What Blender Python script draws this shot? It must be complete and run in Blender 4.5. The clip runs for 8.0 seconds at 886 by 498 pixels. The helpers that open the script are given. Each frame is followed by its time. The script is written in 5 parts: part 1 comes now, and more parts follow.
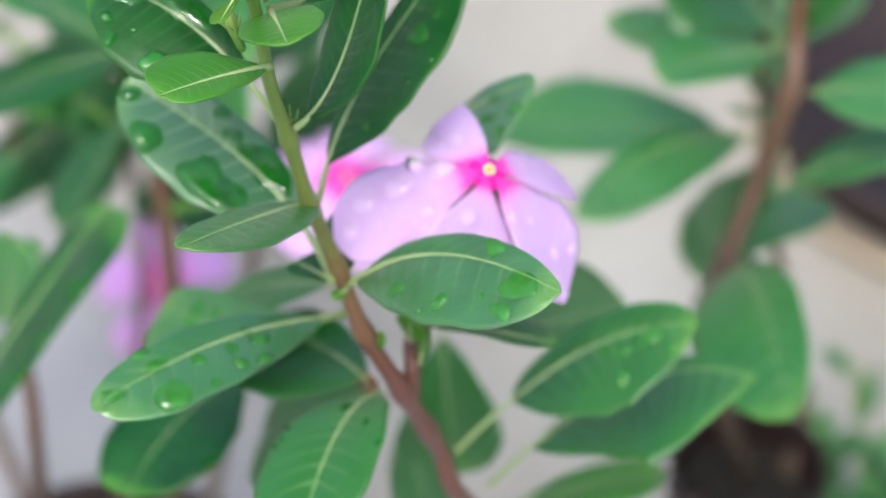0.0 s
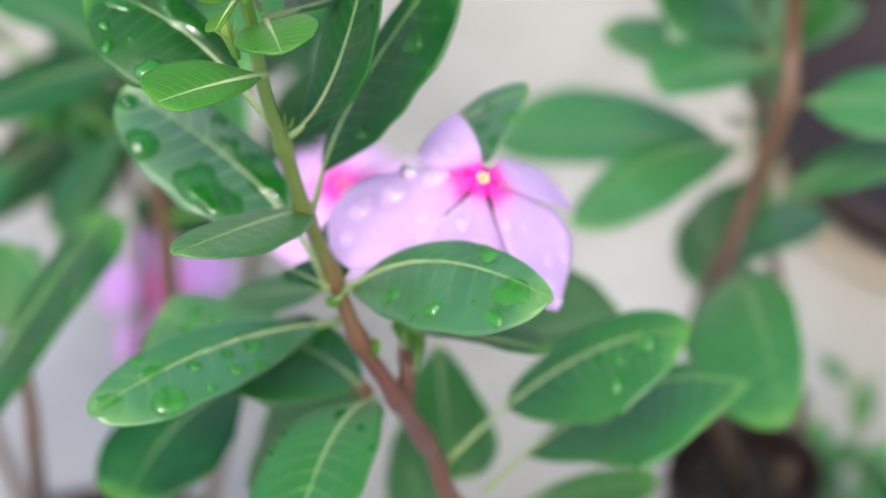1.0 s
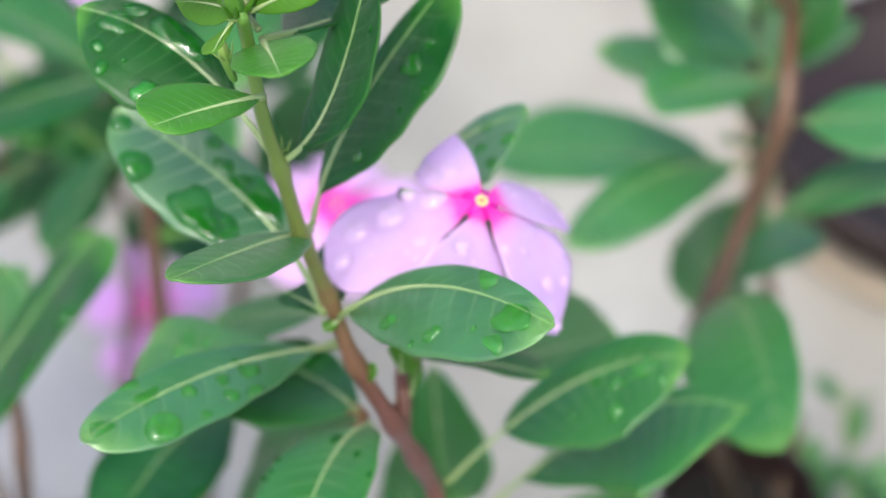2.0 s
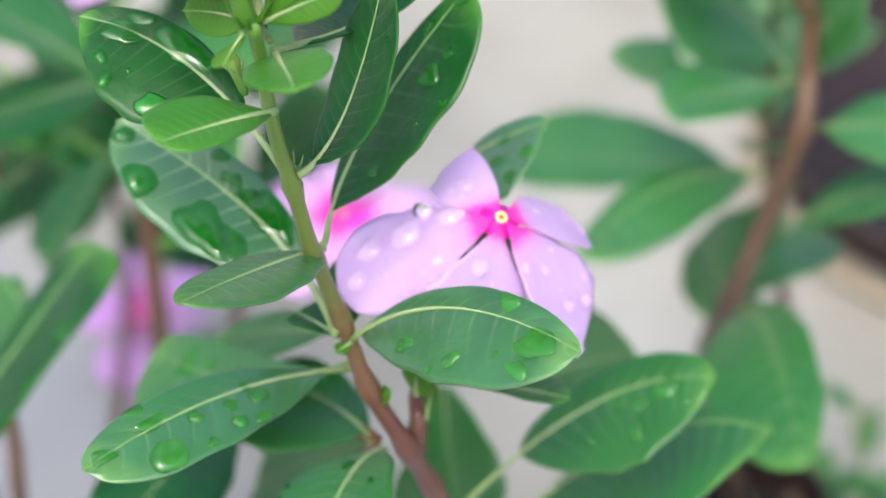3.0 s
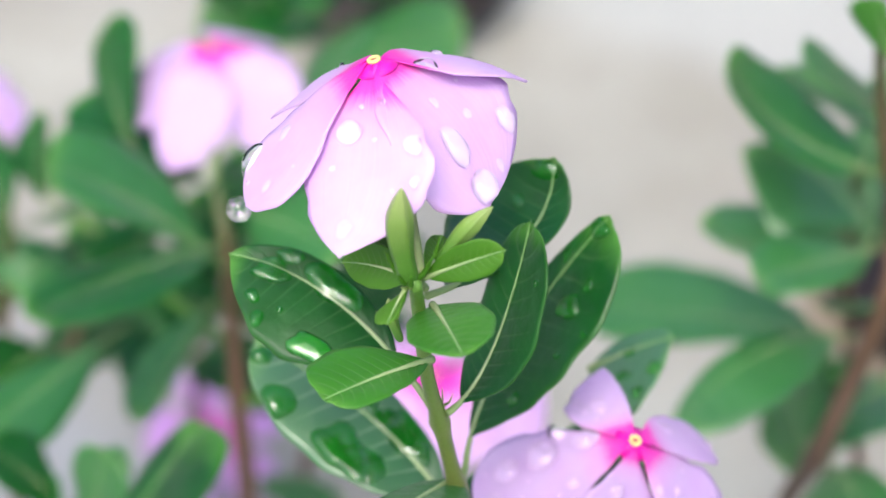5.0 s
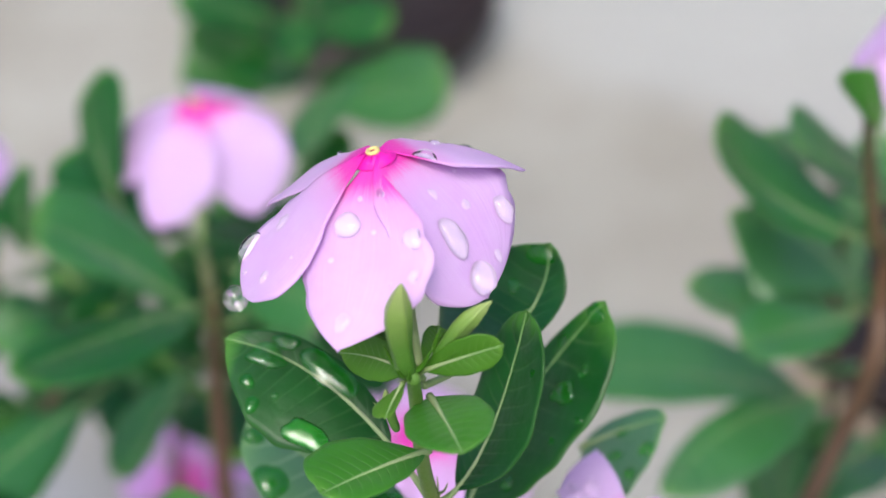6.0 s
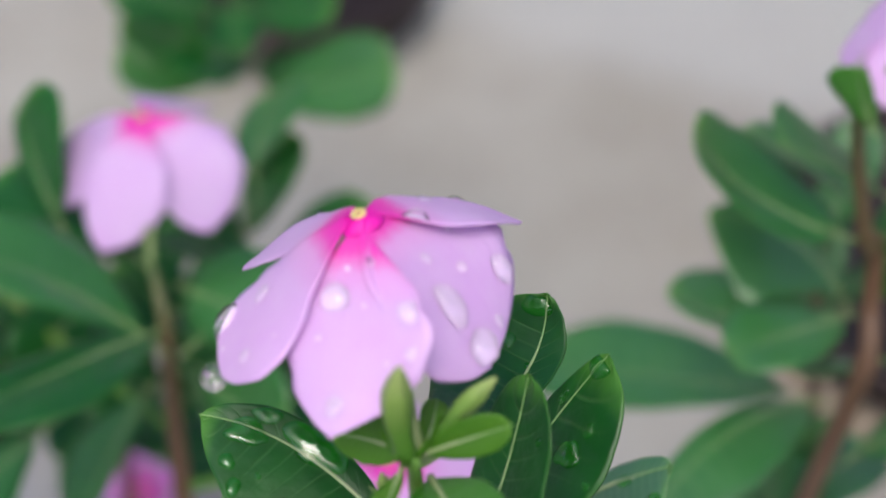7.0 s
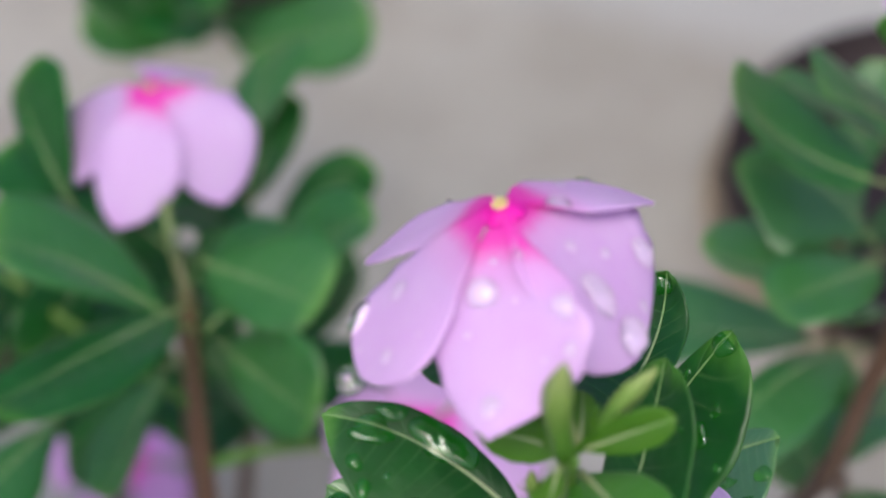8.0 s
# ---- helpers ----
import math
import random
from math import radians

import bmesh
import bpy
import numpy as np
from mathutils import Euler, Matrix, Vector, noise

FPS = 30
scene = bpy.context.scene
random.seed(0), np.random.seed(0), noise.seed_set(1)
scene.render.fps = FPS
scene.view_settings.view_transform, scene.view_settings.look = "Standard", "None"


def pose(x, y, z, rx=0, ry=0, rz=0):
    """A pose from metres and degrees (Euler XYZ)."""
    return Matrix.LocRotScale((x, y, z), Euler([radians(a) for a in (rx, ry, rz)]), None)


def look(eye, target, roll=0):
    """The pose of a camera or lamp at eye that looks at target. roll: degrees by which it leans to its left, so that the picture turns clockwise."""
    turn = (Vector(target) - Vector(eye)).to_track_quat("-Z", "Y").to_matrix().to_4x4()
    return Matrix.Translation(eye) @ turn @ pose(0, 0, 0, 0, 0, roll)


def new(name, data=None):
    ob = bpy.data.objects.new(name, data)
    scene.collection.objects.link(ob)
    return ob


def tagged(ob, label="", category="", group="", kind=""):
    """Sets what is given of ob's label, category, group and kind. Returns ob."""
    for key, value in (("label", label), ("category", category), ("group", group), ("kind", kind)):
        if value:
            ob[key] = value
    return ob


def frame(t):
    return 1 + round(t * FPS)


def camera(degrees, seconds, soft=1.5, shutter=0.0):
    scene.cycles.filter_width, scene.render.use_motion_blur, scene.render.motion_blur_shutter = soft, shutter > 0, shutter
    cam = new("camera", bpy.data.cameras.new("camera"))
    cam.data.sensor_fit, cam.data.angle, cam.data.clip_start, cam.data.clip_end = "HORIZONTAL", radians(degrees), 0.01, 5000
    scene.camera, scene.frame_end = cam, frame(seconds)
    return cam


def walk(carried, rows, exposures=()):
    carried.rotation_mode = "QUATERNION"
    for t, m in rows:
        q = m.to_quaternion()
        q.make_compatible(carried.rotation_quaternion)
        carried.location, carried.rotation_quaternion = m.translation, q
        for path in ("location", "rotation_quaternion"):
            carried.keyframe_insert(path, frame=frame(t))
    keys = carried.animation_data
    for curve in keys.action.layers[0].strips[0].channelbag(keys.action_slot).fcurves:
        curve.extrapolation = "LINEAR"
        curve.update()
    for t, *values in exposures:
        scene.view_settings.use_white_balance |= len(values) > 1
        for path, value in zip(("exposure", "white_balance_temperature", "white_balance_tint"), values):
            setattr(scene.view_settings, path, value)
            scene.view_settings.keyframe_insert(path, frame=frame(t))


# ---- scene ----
# ---- the camera and its way ----
cam = camera(20.0, 8.0, soft=1.6)
PATH = [
    (0, 0.00039, -0.00023, 0.59969, 44.934, -0.003, -0.001),
    (0.5, 0.00136, -0.00095, 0.60047, 45.090, 0.003, 0.054),
    (1, 0.00176, -0.00269, 0.60132, 45.189, -0.028, 0.121),
    (1.5, 0.00133, -0.00138, 0.60210, 45.416, -0.187, 0.094),
    (2.8, -0.00402, 0.01368, 0.59115, 45.276, -0.502, -0.436),
    (3, -0.00485, 0.01709, 0.59056, 45.196, -0.587, -0.270),
    (3.5, -0.01370, 0.02300, 0.59208, 45.120, -0.598, -0.026),
    (4, -0.02033, 0.02671, 0.59760, 45.355, -0.450, 0.054),
    (4.5, -0.02586, 0.03006, 0.60637, 45.568, -0.665, -0.022),
    (5, -0.02597, 0.03063, 0.61584, 46.053, -0.632, -0.395),
    (5.2, -0.02803, 0.03051, 0.61785, 46.382, -0.714, -0.319),
    (6.3, -0.03140, 0.04704, 0.62329, 46.386, -1.463, -0.812),
    (6.5, -0.03600, 0.05507, 0.61772, 45.918, -1.125, -1.205),
    (7, -0.03762, 0.07023, 0.61436, 44.966, -1.038, -3.452),
    (7.5, -0.05130, 0.07921, 0.61122, 43.953, -1.093, -5.098),
    (8, -0.06817, 0.08680, 0.61047, 43.368, -1.467, -7.269),
]
EXPOSURES = [(0.0, 1.24, 6200, 0), (1.5, 1.30, 6200, 0), (4.0, 1.26, 6200, -1), (5.2, 1.10, 6200, -1), (6.5, 0.60, 6200, 2), (8.0, 0.46, 6200, 5)]
walk(cam, [(t, pose(x, y, z, rx, ry, rz)) for t, x, y, z, rx, ry, rz in PATH], EXPOSURES)
cam.data.dof.use_dof = True
cam.data.dof.focus_distance = 0.336
cam.data.dof.aperture_fstop = 14.5
cam.data.dof.aperture_blades = 7

# ---- light: a bright overcast sky after rain ----
world = bpy.data.worlds.new("sky")
scene.world = world
world.use_nodes = True
wn = world.node_tree
sky = wn.nodes.new("ShaderNodeTexSky")
sky.sky_type = "NISHITA"
sky.sun_disc = False
sky.sun_elevation = radians(63)
sky.sun_rotation = radians(196)
sky.dust_density = 5.5
sky.air_density = 1.0
sky.ozone_density = 0.55
wn.nodes["Background"].inputs["Strength"].default_value = 0.15
wn.links.new(sky.outputs["Color"], wn.nodes["Background"].inputs["Color"])
sun_data = bpy.data.lights.new("sun", "SUN")
sun_data.energy = 0.5
sun_data.angle = radians(16)
sun_data.color = (1.0, 0.97, 0.93)
sun = new("sun", sun_data)
sun.matrix_world = look((-0.25, -0.45, 1.8), (0, 0.3, 0.2))


# ---- materials ----
def material(name, rough=0.5, ior=1.45):
    m = bpy.data.materials.new(name)
    m.use_nodes = True
    b = m.node_tree.nodes["Principled BSDF"]
    b.inputs["Roughness"].default_value = rough
    b.inputs["IOR"].default_value = ior
    return m, m.node_tree, b


def node(tree, kind, **inputs):
    n = tree.nodes.new(kind)
    for key, value in inputs.items():
        n.inputs[key.replace("_", " ")].default_value = value
    return n


def math_node(tree, op, a, b=None, clamp=False):
    n = tree.nodes.new("ShaderNodeMath")
    n.operation = op
    n.use_clamp = clamp
    for k, v in enumerate((a, b)):
        if v is None:
            continue
        if isinstance(v, (int, float)):
            n.inputs[k].default_value = v
        else:
            tree.links.new(v, n.inputs[k])
    return n.outputs[0]


def mix_colour(tree, fac, a, b, blend="MIX"):
    n = tree.nodes.new("ShaderNodeMix")
    n.data_type = "RGBA"
    n.blend_type = blend
    for socket, v in ((n.inputs[0], fac), (n.inputs[6], a), (n.inputs[7], b)):
        if isinstance(v, (int, float)):
            socket.default_value = v
        elif isinstance(v, tuple):
            socket.default_value = (*v, 1)
        else:
            tree.links.new(v, socket)
    return n.outputs[2]


def ramp(tree, fac, stops):
    n = tree.nodes.new("ShaderNodeValToRGB")
    while len(n.color_ramp.elements) < len(stops):
        n.color_ramp.elements.new(0.5)
    for e, (p, c) in zip(n.color_ramp.elements, stops):
        e.position = p
        e.color = (*c, 1) if len(c) == 3 else c
    tree.links.new(fac, n.inputs[0])
    return n.outputs[0]


def noise_node(tree, scale, detail=4.0, rough=0.55, vector=None):
    n = node(tree, "ShaderNodeTexNoise", Scale=scale, Detail=detail, Roughness=rough)
    if vector is not None:
        tree.links.new(vector, n.inputs["Vector"])
    return n.outputs["Fac"]


def bump(tree, bsdf, height, strength, distance):
    n = node(tree, "ShaderNodeBump", Strength=strength, Distance=distance)
    tree.links.new(height, n.inputs["Height"])
    tree.links.new(n.outputs[0], bsdf.inputs["Normal"])
    return n.outputs[0]


def see_through(tree, bsdf, colour, share):
    """Lets a share of the light through a thin leaf or petal."""
    t = tree.nodes.new("ShaderNodeBsdfTranslucent")
    tree.links.new(colour, t.inputs["Color"])
    mixer = tree.nodes.new("ShaderNodeMixShader")
    mixer.inputs[0].default_value = share
    tree.links.new(bsdf.outputs[0], mixer.inputs[1])
    tree.links.new(t.outputs[0], mixer.inputs[2])
    tree.links.new(mixer.outputs[0], tree.nodes["Material Output"].inputs["Surface"])


def leaf_material(name, dark, light, edge, vein, share=0.14, rough=0.36, shine=0.8, veining=0.3, wax=0.3):
    m, tree, b = material(name, rough)
    uv = tree.nodes.new("ShaderNodeUVMap")
    uv.uv_map = "uv"
    sep = tree.nodes.new("ShaderNodeSeparateXYZ")
    tree.links.new(uv.outputs[0], sep.inputs[0])
    along, across = sep.outputs[0], sep.outputs[1]
    off = math_node(tree, "ABSOLUTE", math_node(tree, "SUBTRACT", math_node(tree, "MULTIPLY", across, 2.0), 1.0))
    info = tree.nodes.new("ShaderNodeObjectInfo")
    tex = tree.nodes.new("ShaderNodeTexCoord")
    coarse = noise_node(tree, 60.0, 3.0, 0.6, tex.outputs["Object"])
    fine = noise_node(tree, 900.0, 5.0, 0.6, tex.outputs["Object"])
    base = mix_colour(tree, ramp(tree, coarse, [(0.3, (0, 0, 0)), (0.7, (1, 1, 1))]), dark, light)
    base = mix_colour(tree, math_node(tree, "MULTIPLY", info.outputs["Random"], 0.5), base, light)
    # the fresher rim
    rim = ramp(tree, off, [(0.93, (0, 0, 0)), (1.0, (1, 1, 1))])
    base = mix_colour(tree, math_node(tree, "MULTIPLY", rim, 0.16), base, edge)
    tip = ramp(tree, math_node(tree, "ADD", along, math_node(tree, "MULTIPLY", math_node(tree, "SUBTRACT", coarse, 0.5), 0.2)), [(0.9, (0, 0, 0)), (1.0, (1, 1, 1))])
    base = mix_colour(tree, math_node(tree, "MULTIPLY", tip, 0.6), base, edge)
    # side veins, which run forward from the midrib and fade towards the rim
    phase = math_node(tree, "SUBTRACT", math_node(tree, "MULTIPLY", along, 11.0), math_node(tree, "MULTIPLY", math_node(tree, "POWER", off, 1.25), 1.5))
    wob = math_node(tree, "MULTIPLY", math_node(tree, "SUBTRACT", coarse, 0.5), 0.5)
    fr = math_node(tree, "ABSOLUTE", math_node(tree, "SUBTRACT", math_node(tree, "FRACT", math_node(tree, "ADD", phase, wob)), 0.5))
    line = ramp(tree, fr, [(0.0, (1, 1, 1)), (0.04, (0.7, 0.7, 0.7)), (0.11, (0, 0, 0))])
    fade = ramp(tree, off, [(0.05, (1, 1, 1)), (0.85, (0, 0, 0))])
    veins = math_node(tree, "MULTIPLY", line, fade)
    base = mix_colour(tree, math_node(tree, "MULTIPLY", veins, veining), base, vein)
    base = mix_colour(tree, math_node(tree, "MULTIPLY", fine, 0.25), base, mix_colour(tree, 1.0, base, (0.6, 0.7, 0.6), "MULTIPLY"))
    tree.links.new(base, b.inputs["Base Color"])
    b.inputs["Specular IOR Level"].default_value = shine
    wet = ramp(tree, noise_node(tree, 170.0, 2.0, 0.5, tex.outputs["Object"]), [(0.42, (wax,) * 3), (0.6, (wax + 0.15,) * 3)])
    tree.links.new(wet, b.inputs["Coat Weight"])
    b.inputs["Coat Roughness"].default_value = 0.38
    b.inputs["Coat IOR"].default_value = 1.6
    tree.links.new(ramp(tree, coarse, [(0.35, (rough - 0.1,) * 3), (0.7, (rough + 0.12,) * 3)]), b.inputs["Roughness"])
    pucker = noise_node(tree, 330.0, 2.0, 0.5, tex.outputs["Object"])
    h = math_node(tree, "ADD", math_node(tree, "ADD", math_node(tree, "MULTIPLY", fine, 0.4), math_node(tree, "MULTIPLY", pucker, 1.6)), math_node(tree, "MULTIPLY", veins, -0.6))
    bump(tree, b, h, 0.45, 0.0004)
    see_through(tree, b, mix_colour(tree, 0.6, base, (0.25, 0.5, 0.05)), share)
    return m


# LEAF is dark partly for shade among leaves, PALE light for sky sheen
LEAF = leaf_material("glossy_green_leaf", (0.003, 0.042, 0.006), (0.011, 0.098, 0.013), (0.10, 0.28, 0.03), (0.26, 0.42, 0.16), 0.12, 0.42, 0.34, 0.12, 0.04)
MID = leaf_material("mid_green_leaf", (0.012, 0.088, 0.014), (0.033, 0.162, 0.028), (0.13, 0.30, 0.04), (0.30, 0.46, 0.18), 0.2, 0.42, 0.7, 0.3, 0.1)
WAXY = leaf_material("waxy_green_leaf", (0.013, 0.090, 0.019), (0.034, 0.165, 0.036), (0.13, 0.30, 0.04), (0.34, 0.48, 0.22), 0.18, 0.44, 1.0, 0.17, 1.0)
VEINED = leaf_material("waxy_leaf_with_pale_veins", (0.010, 0.078, 0.016), (0.028, 0.145, 0.032), (0.13, 0.30, 0.04), (0.40, 0.54, 0.30), 0.18, 0.44, 1.0, 0.5, 1.0)
PALE = leaf_material("pale_green_leaf", (0.018, 0.100, 0.020), (0.042, 0.175, 0.036), (0.13, 0.30, 0.04), (0.30, 0.46, 0.18), 0.2, 0.44, 0.9, 0.3, 0.2)
YOUNG = leaf_material("young_green_leaf", (0.046, 0.150, 0.010), (0.088, 0.220, 0.017), (0.16, 0.32, 0.04), (0.28, 0.40, 0.12), 0.28, 0.46, 0.3, 0.2, 0.02)
FRESH = leaf_material("fresh_green_leaf", (0.042, 0.180, 0.017), (0.072, 0.250, 0.027), (0.15, 0.35, 0.05), (0.38, 0.52, 0.22), 0.28, 0.40, 0.4, 0.22, 0.06)


def stalk_material(name, stops, rough=0.42):
    m, tree, b = material(name, rough)
    uv = tree.nodes.new("ShaderNodeUVMap")
    uv.uv_map = "uv"
    sep = tree.nodes.new("ShaderNodeSeparateXYZ")
    tree.links.new(uv.outputs[0], sep.inputs[0])
    tex = tree.nodes.new("ShaderNodeTexCoord")
    n = noise_node(tree, 260.0, 4.0, 0.6, tex.outputs["Object"])
    fac = math_node(tree, "ADD", sep.outputs[0], math_node(tree, "MULTIPLY", math_node(tree, "SUBTRACT", n, 0.5), 0.16), True)
    base = ramp(tree, fac, stops)
    base = mix_colour(tree, math_node(tree, "MULTIPLY", n, 0.4), base, mix_colour(tree, 1.0, base, (0.55, 0.55, 0.5), "MULTIPLY"))
    tree.links.new(base, b.inputs["Base Color"])
    bump(tree, b, noise_node(tree, 1400.0, 4.0, 0.6, tex.outputs["Object"]), 0.3, 0.0004)
    return m


RIB = stalk_material("pale_midrib", [(0.0, (0.24, 0.32, 0.11)), (0.35, (0.38, 0.46, 0.24)), (1.0, (0.17, 0.34, 0.10))], 0.55)
STEM = stalk_material("green_to_red_stem", [(0.0, (0.11, 0.055, 0.035)), (0.4, (0.135, 0.050, 0.038)), (0.52, (0.17, 0.095, 0.042)), (0.61, (0.17, 0.19, 0.05)), (1.0, (0.14, 0.27, 0.05))])
BROWN = stalk_material("brown_stem", [(0.0, (0.07, 0.05, 0.035)), (0.6, (0.13, 0.065, 0.038)), (0.85, (0.11, 0.075, 0.034)), (1.0, (0.06, 0.11, 0.03))])
BUD = stalk_material("bud_green", [(0.0, (0.06, 0.17, 0.018)), (0.35, (0.10, 0.21, 0.03)), (0.7, (0.19, 0.29, 0.06)), (1.0, (0.31, 0.37, 0.13))])


def petal_material(name, pale, deep, reach):
    m, tree, b = material(name, 0.48)
    uv = tree.nodes.new("ShaderNodeUVMap")
    uv.uv_map = "uv"
    sep = tree.nodes.new("ShaderNodeSeparateXYZ")
    tree.links.new(uv.outputs[0], sep.inputs[0])
    tex = tree.nodes.new("ShaderNodeTexCoord")
    coarse = noise_node(tree, 140.0, 3.0, 0.6, tex.outputs["Object"])
    # fine streaks along the petal
    comb = tree.nodes.new("ShaderNodeCombineXYZ")
    tree.links.new(math_node(tree, "MULTIPLY", sep.outputs[0], 2.5), comb.inputs[0])
    tree.links.new(math_node(tree, "MULTIPLY", sep.outputs[1], 38.0), comb.inputs[1])
    streak = noise_node(tree, 1.0, 3.0, 0.6, comb.outputs[0])
    u = math_node(tree, "ADD", sep.outputs[0], math_node(tree, "MULTIPLY", math_node(tree, "SUBTRACT", streak, 0.5), 0.14))
    fac = ramp(tree, u, [(reach * 0.12, (1, 1, 1)), (reach * 0.62, (0.86, 0.86, 0.86)), (reach, (0.2, 0.2, 0.2)), (min(reach * 1.6, 0.95), (0, 0, 0))])
    body = mix_colour(tree, ramp(tree, coarse, [(0.3, (0, 0, 0)), (0.75, (1, 1, 1))]), pale, tuple(min(1.0, c * f) for c, f in zip(pale, (1.05, 1.22, 1.03))))
    body = mix_colour(tree, math_node(tree, "MULTIPLY", streak, 0.5), body, tuple(c * f for c, f in zip(pale, (0.93, 0.78, 0.95))))
    base = mix_colour(tree, fac, body, deep)
    tree.links.new(base, b.inputs["Base Color"])
    bump(tree, b, math_node(tree, "ADD", streak, math_node(tree, "MULTIPLY", coarse, 0.6)), 0.3, 0.0004)
    see_through(tree, b, base, 0.22)
    return m


PETAL = petal_material("lilac_petal", (0.605, 0.388, 0.70), (0.73, 0.006, 0.41), 0.23)
PINK = petal_material("pink_petal", (0.705, 0.432, 0.79), (0.80, 0.001, 0.44), 0.28)
DEEP = petal_material("lilac_petal_with_deep_heart", (0.64, 0.38, 0.72), (0.72, 0.008, 0.46), 0.31)
HEART = petal_material("magenta_hearted_petal", (0.56, 0.28, 0.64), (0.70, 0.010, 0.44), 0.36)


def plain(name, colour, rough=0.5, vary=0.35, scale=300.0, relief=0.0003):
    m, tree, b = material(name, rough)
    tex = tree.nodes.new("ShaderNodeTexCoord")
    n = noise_node(tree, scale, 5.0, 0.62, tex.outputs["Object"])
    base = mix_colour(tree, ramp(tree, n, [(0.25, (0, 0, 0)), (0.75, (1, 1, 1))]), tuple(c * (1 - vary) for c in colour), tuple(min(1, c * (1 + vary)) for c in colour))
    tree.links.new(base, b.inputs["Base Color"])
    bump(tree, b, n, 0.5, relief)
    return m


EYE = plain("yellow_eye", (0.70, 0.56, 0.22), 0.5, 0.2, 900.0)
FUNNEL = plain("magenta_funnel", (0.70, 0.003, 0.36), 0.5, 0.15, 700.0)
EYE_DARK = plain("crimson_throat", (0.30, 0.02, 0.08), 0.6, 0.3, 900.0)
TUBE = plain("green_flower_tube", (0.17, 0.22, 0.08), 0.5, 0.2, 400.0)
SOIL = plain("wet_dark_soil", (0.009, 0.007, 0.006), 0.9, 0.6, 160.0, 0.004)
POT = plain("maroon_plastic", (0.016, 0.007, 0.007), 0.55, 0.3, 60.0)
CLAY = plain("pale_clay", (0.30, 0.24, 0.185), 0.75, 0.2, 90.0)
HUSK = plain("brown_husk", (0.16, 0.07, 0.03), 0.7, 0.5, 700.0)


def water(name, bent_share, rim):
    """Clear water: mostly seen straight through, partly bent, with a sheen that grows at the rim."""
    m = bpy.data.materials.new(name)
    m.use_nodes = True
    tree = m.node_tree
    tree.nodes.remove(tree.nodes["Principled BSDF"])

    def blend(fac, a, b):
        mixer = tree.nodes.new("ShaderNodeMixShader")
        if isinstance(fac, float):
            mixer.inputs[0].default_value = fac
        else:
            tree.links.new(fac, mixer.inputs[0])
        tree.links.new(a.outputs[0], mixer.inputs[1])
        tree.links.new(b.outputs[0], mixer.inputs[2])
        return mixer

    body = blend(bent_share, tree.nodes.new("ShaderNodeBsdfTransparent"), node(tree, "ShaderNodeBsdfRefraction", Roughness=0.0, IOR=1.333))
    facing = node(tree, "ShaderNodeLayerWeight", Blend=0.5).outputs["Facing"]
    gloss = math_node(tree, "ADD", math_node(tree, "MULTIPLY", math_node(tree, "POWER", facing, 4.0), rim), 0.06)
    top = blend(gloss, body, node(tree, "ShaderNodeBsdfGlossy", Roughness=0.03))
    tree.links.new(top.outputs[0], tree.nodes["Material Output"].inputs["Surface"])
    return m


WATER = water("water", 0.6, 0.10)
BEAD = water("rain_bead", 0.85, 0.32)
# beds are painted brighter than the blade, for light gathered inside a drop
LIT_WET_LEAF = plain("lit_wet_leaf", (0.017, 0.125, 0.012), 0.9, 0.25, 500.0)
LIT_WET_LEAF.node_tree.nodes["Principled BSDF"].inputs["Specular IOR Level"].default_value = 0.0
LIT_WET_FRESH = plain("lit_wet_fresh_leaf", (0.042, 0.190, 0.028), 0.9, 0.35, 500.0)
LIT_WET_FRESH.node_tree.nodes["Principled BSDF"].inputs["Specular IOR Level"].default_value = 0.0
LIT_WET_LILAC = plain("lit_wet_lilac_petal", (0.70, 0.47, 0.77), 0.9, 0.14, 260.0)
LIT_WET_LILAC.node_tree.nodes["Principled BSDF"].inputs["Specular IOR Level"].default_value = 0.0
LIT_WET_PETAL = plain("lit_wet_petal", (0.80, 0.59, 0.86), 0.9, 0.16, 260.0)
LIT_WET_PETAL.node_tree.nodes["Principled BSDF"].inputs["Specular IOR Level"].default_value = 0.0

GROUND, gt, gb = material("damp_concrete", 0.62)
gtex = gt.nodes.new("ShaderNodeTexCoord")
g1 = noise_node(gt, 5.0, 4.0, 0.55, gtex.outputs["Object"])
g2 = noise_node(gt, 28.0, 5.0, 0.6, gtex.outputs["Object"])
g3 = noise_node(gt, 420.0, 4.0, 0.65, gtex.outputs["Object"])
gc = mix_colour(gt, ramp(gt, g1, [(0.35, (0, 0, 0)), (0.65, (1, 1, 1))]), (0.262, 0.228, 0.196), (0.392, 0.368, 0.342))
gc = mix_colour(gt, math_node(gt, "MULTIPLY", ramp(gt, g2, [(0.45, (0, 0, 0)), (0.75, (1, 1, 1))]), 0.45), gc, (0.228, 0.192, 0.170))
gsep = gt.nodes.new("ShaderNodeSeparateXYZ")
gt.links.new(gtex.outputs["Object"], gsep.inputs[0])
# mask that turns the concrete paler past a slanted line
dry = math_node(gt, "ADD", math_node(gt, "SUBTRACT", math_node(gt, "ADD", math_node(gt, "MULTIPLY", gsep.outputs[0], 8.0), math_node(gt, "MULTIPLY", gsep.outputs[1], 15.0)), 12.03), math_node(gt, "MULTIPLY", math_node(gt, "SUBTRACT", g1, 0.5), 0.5))
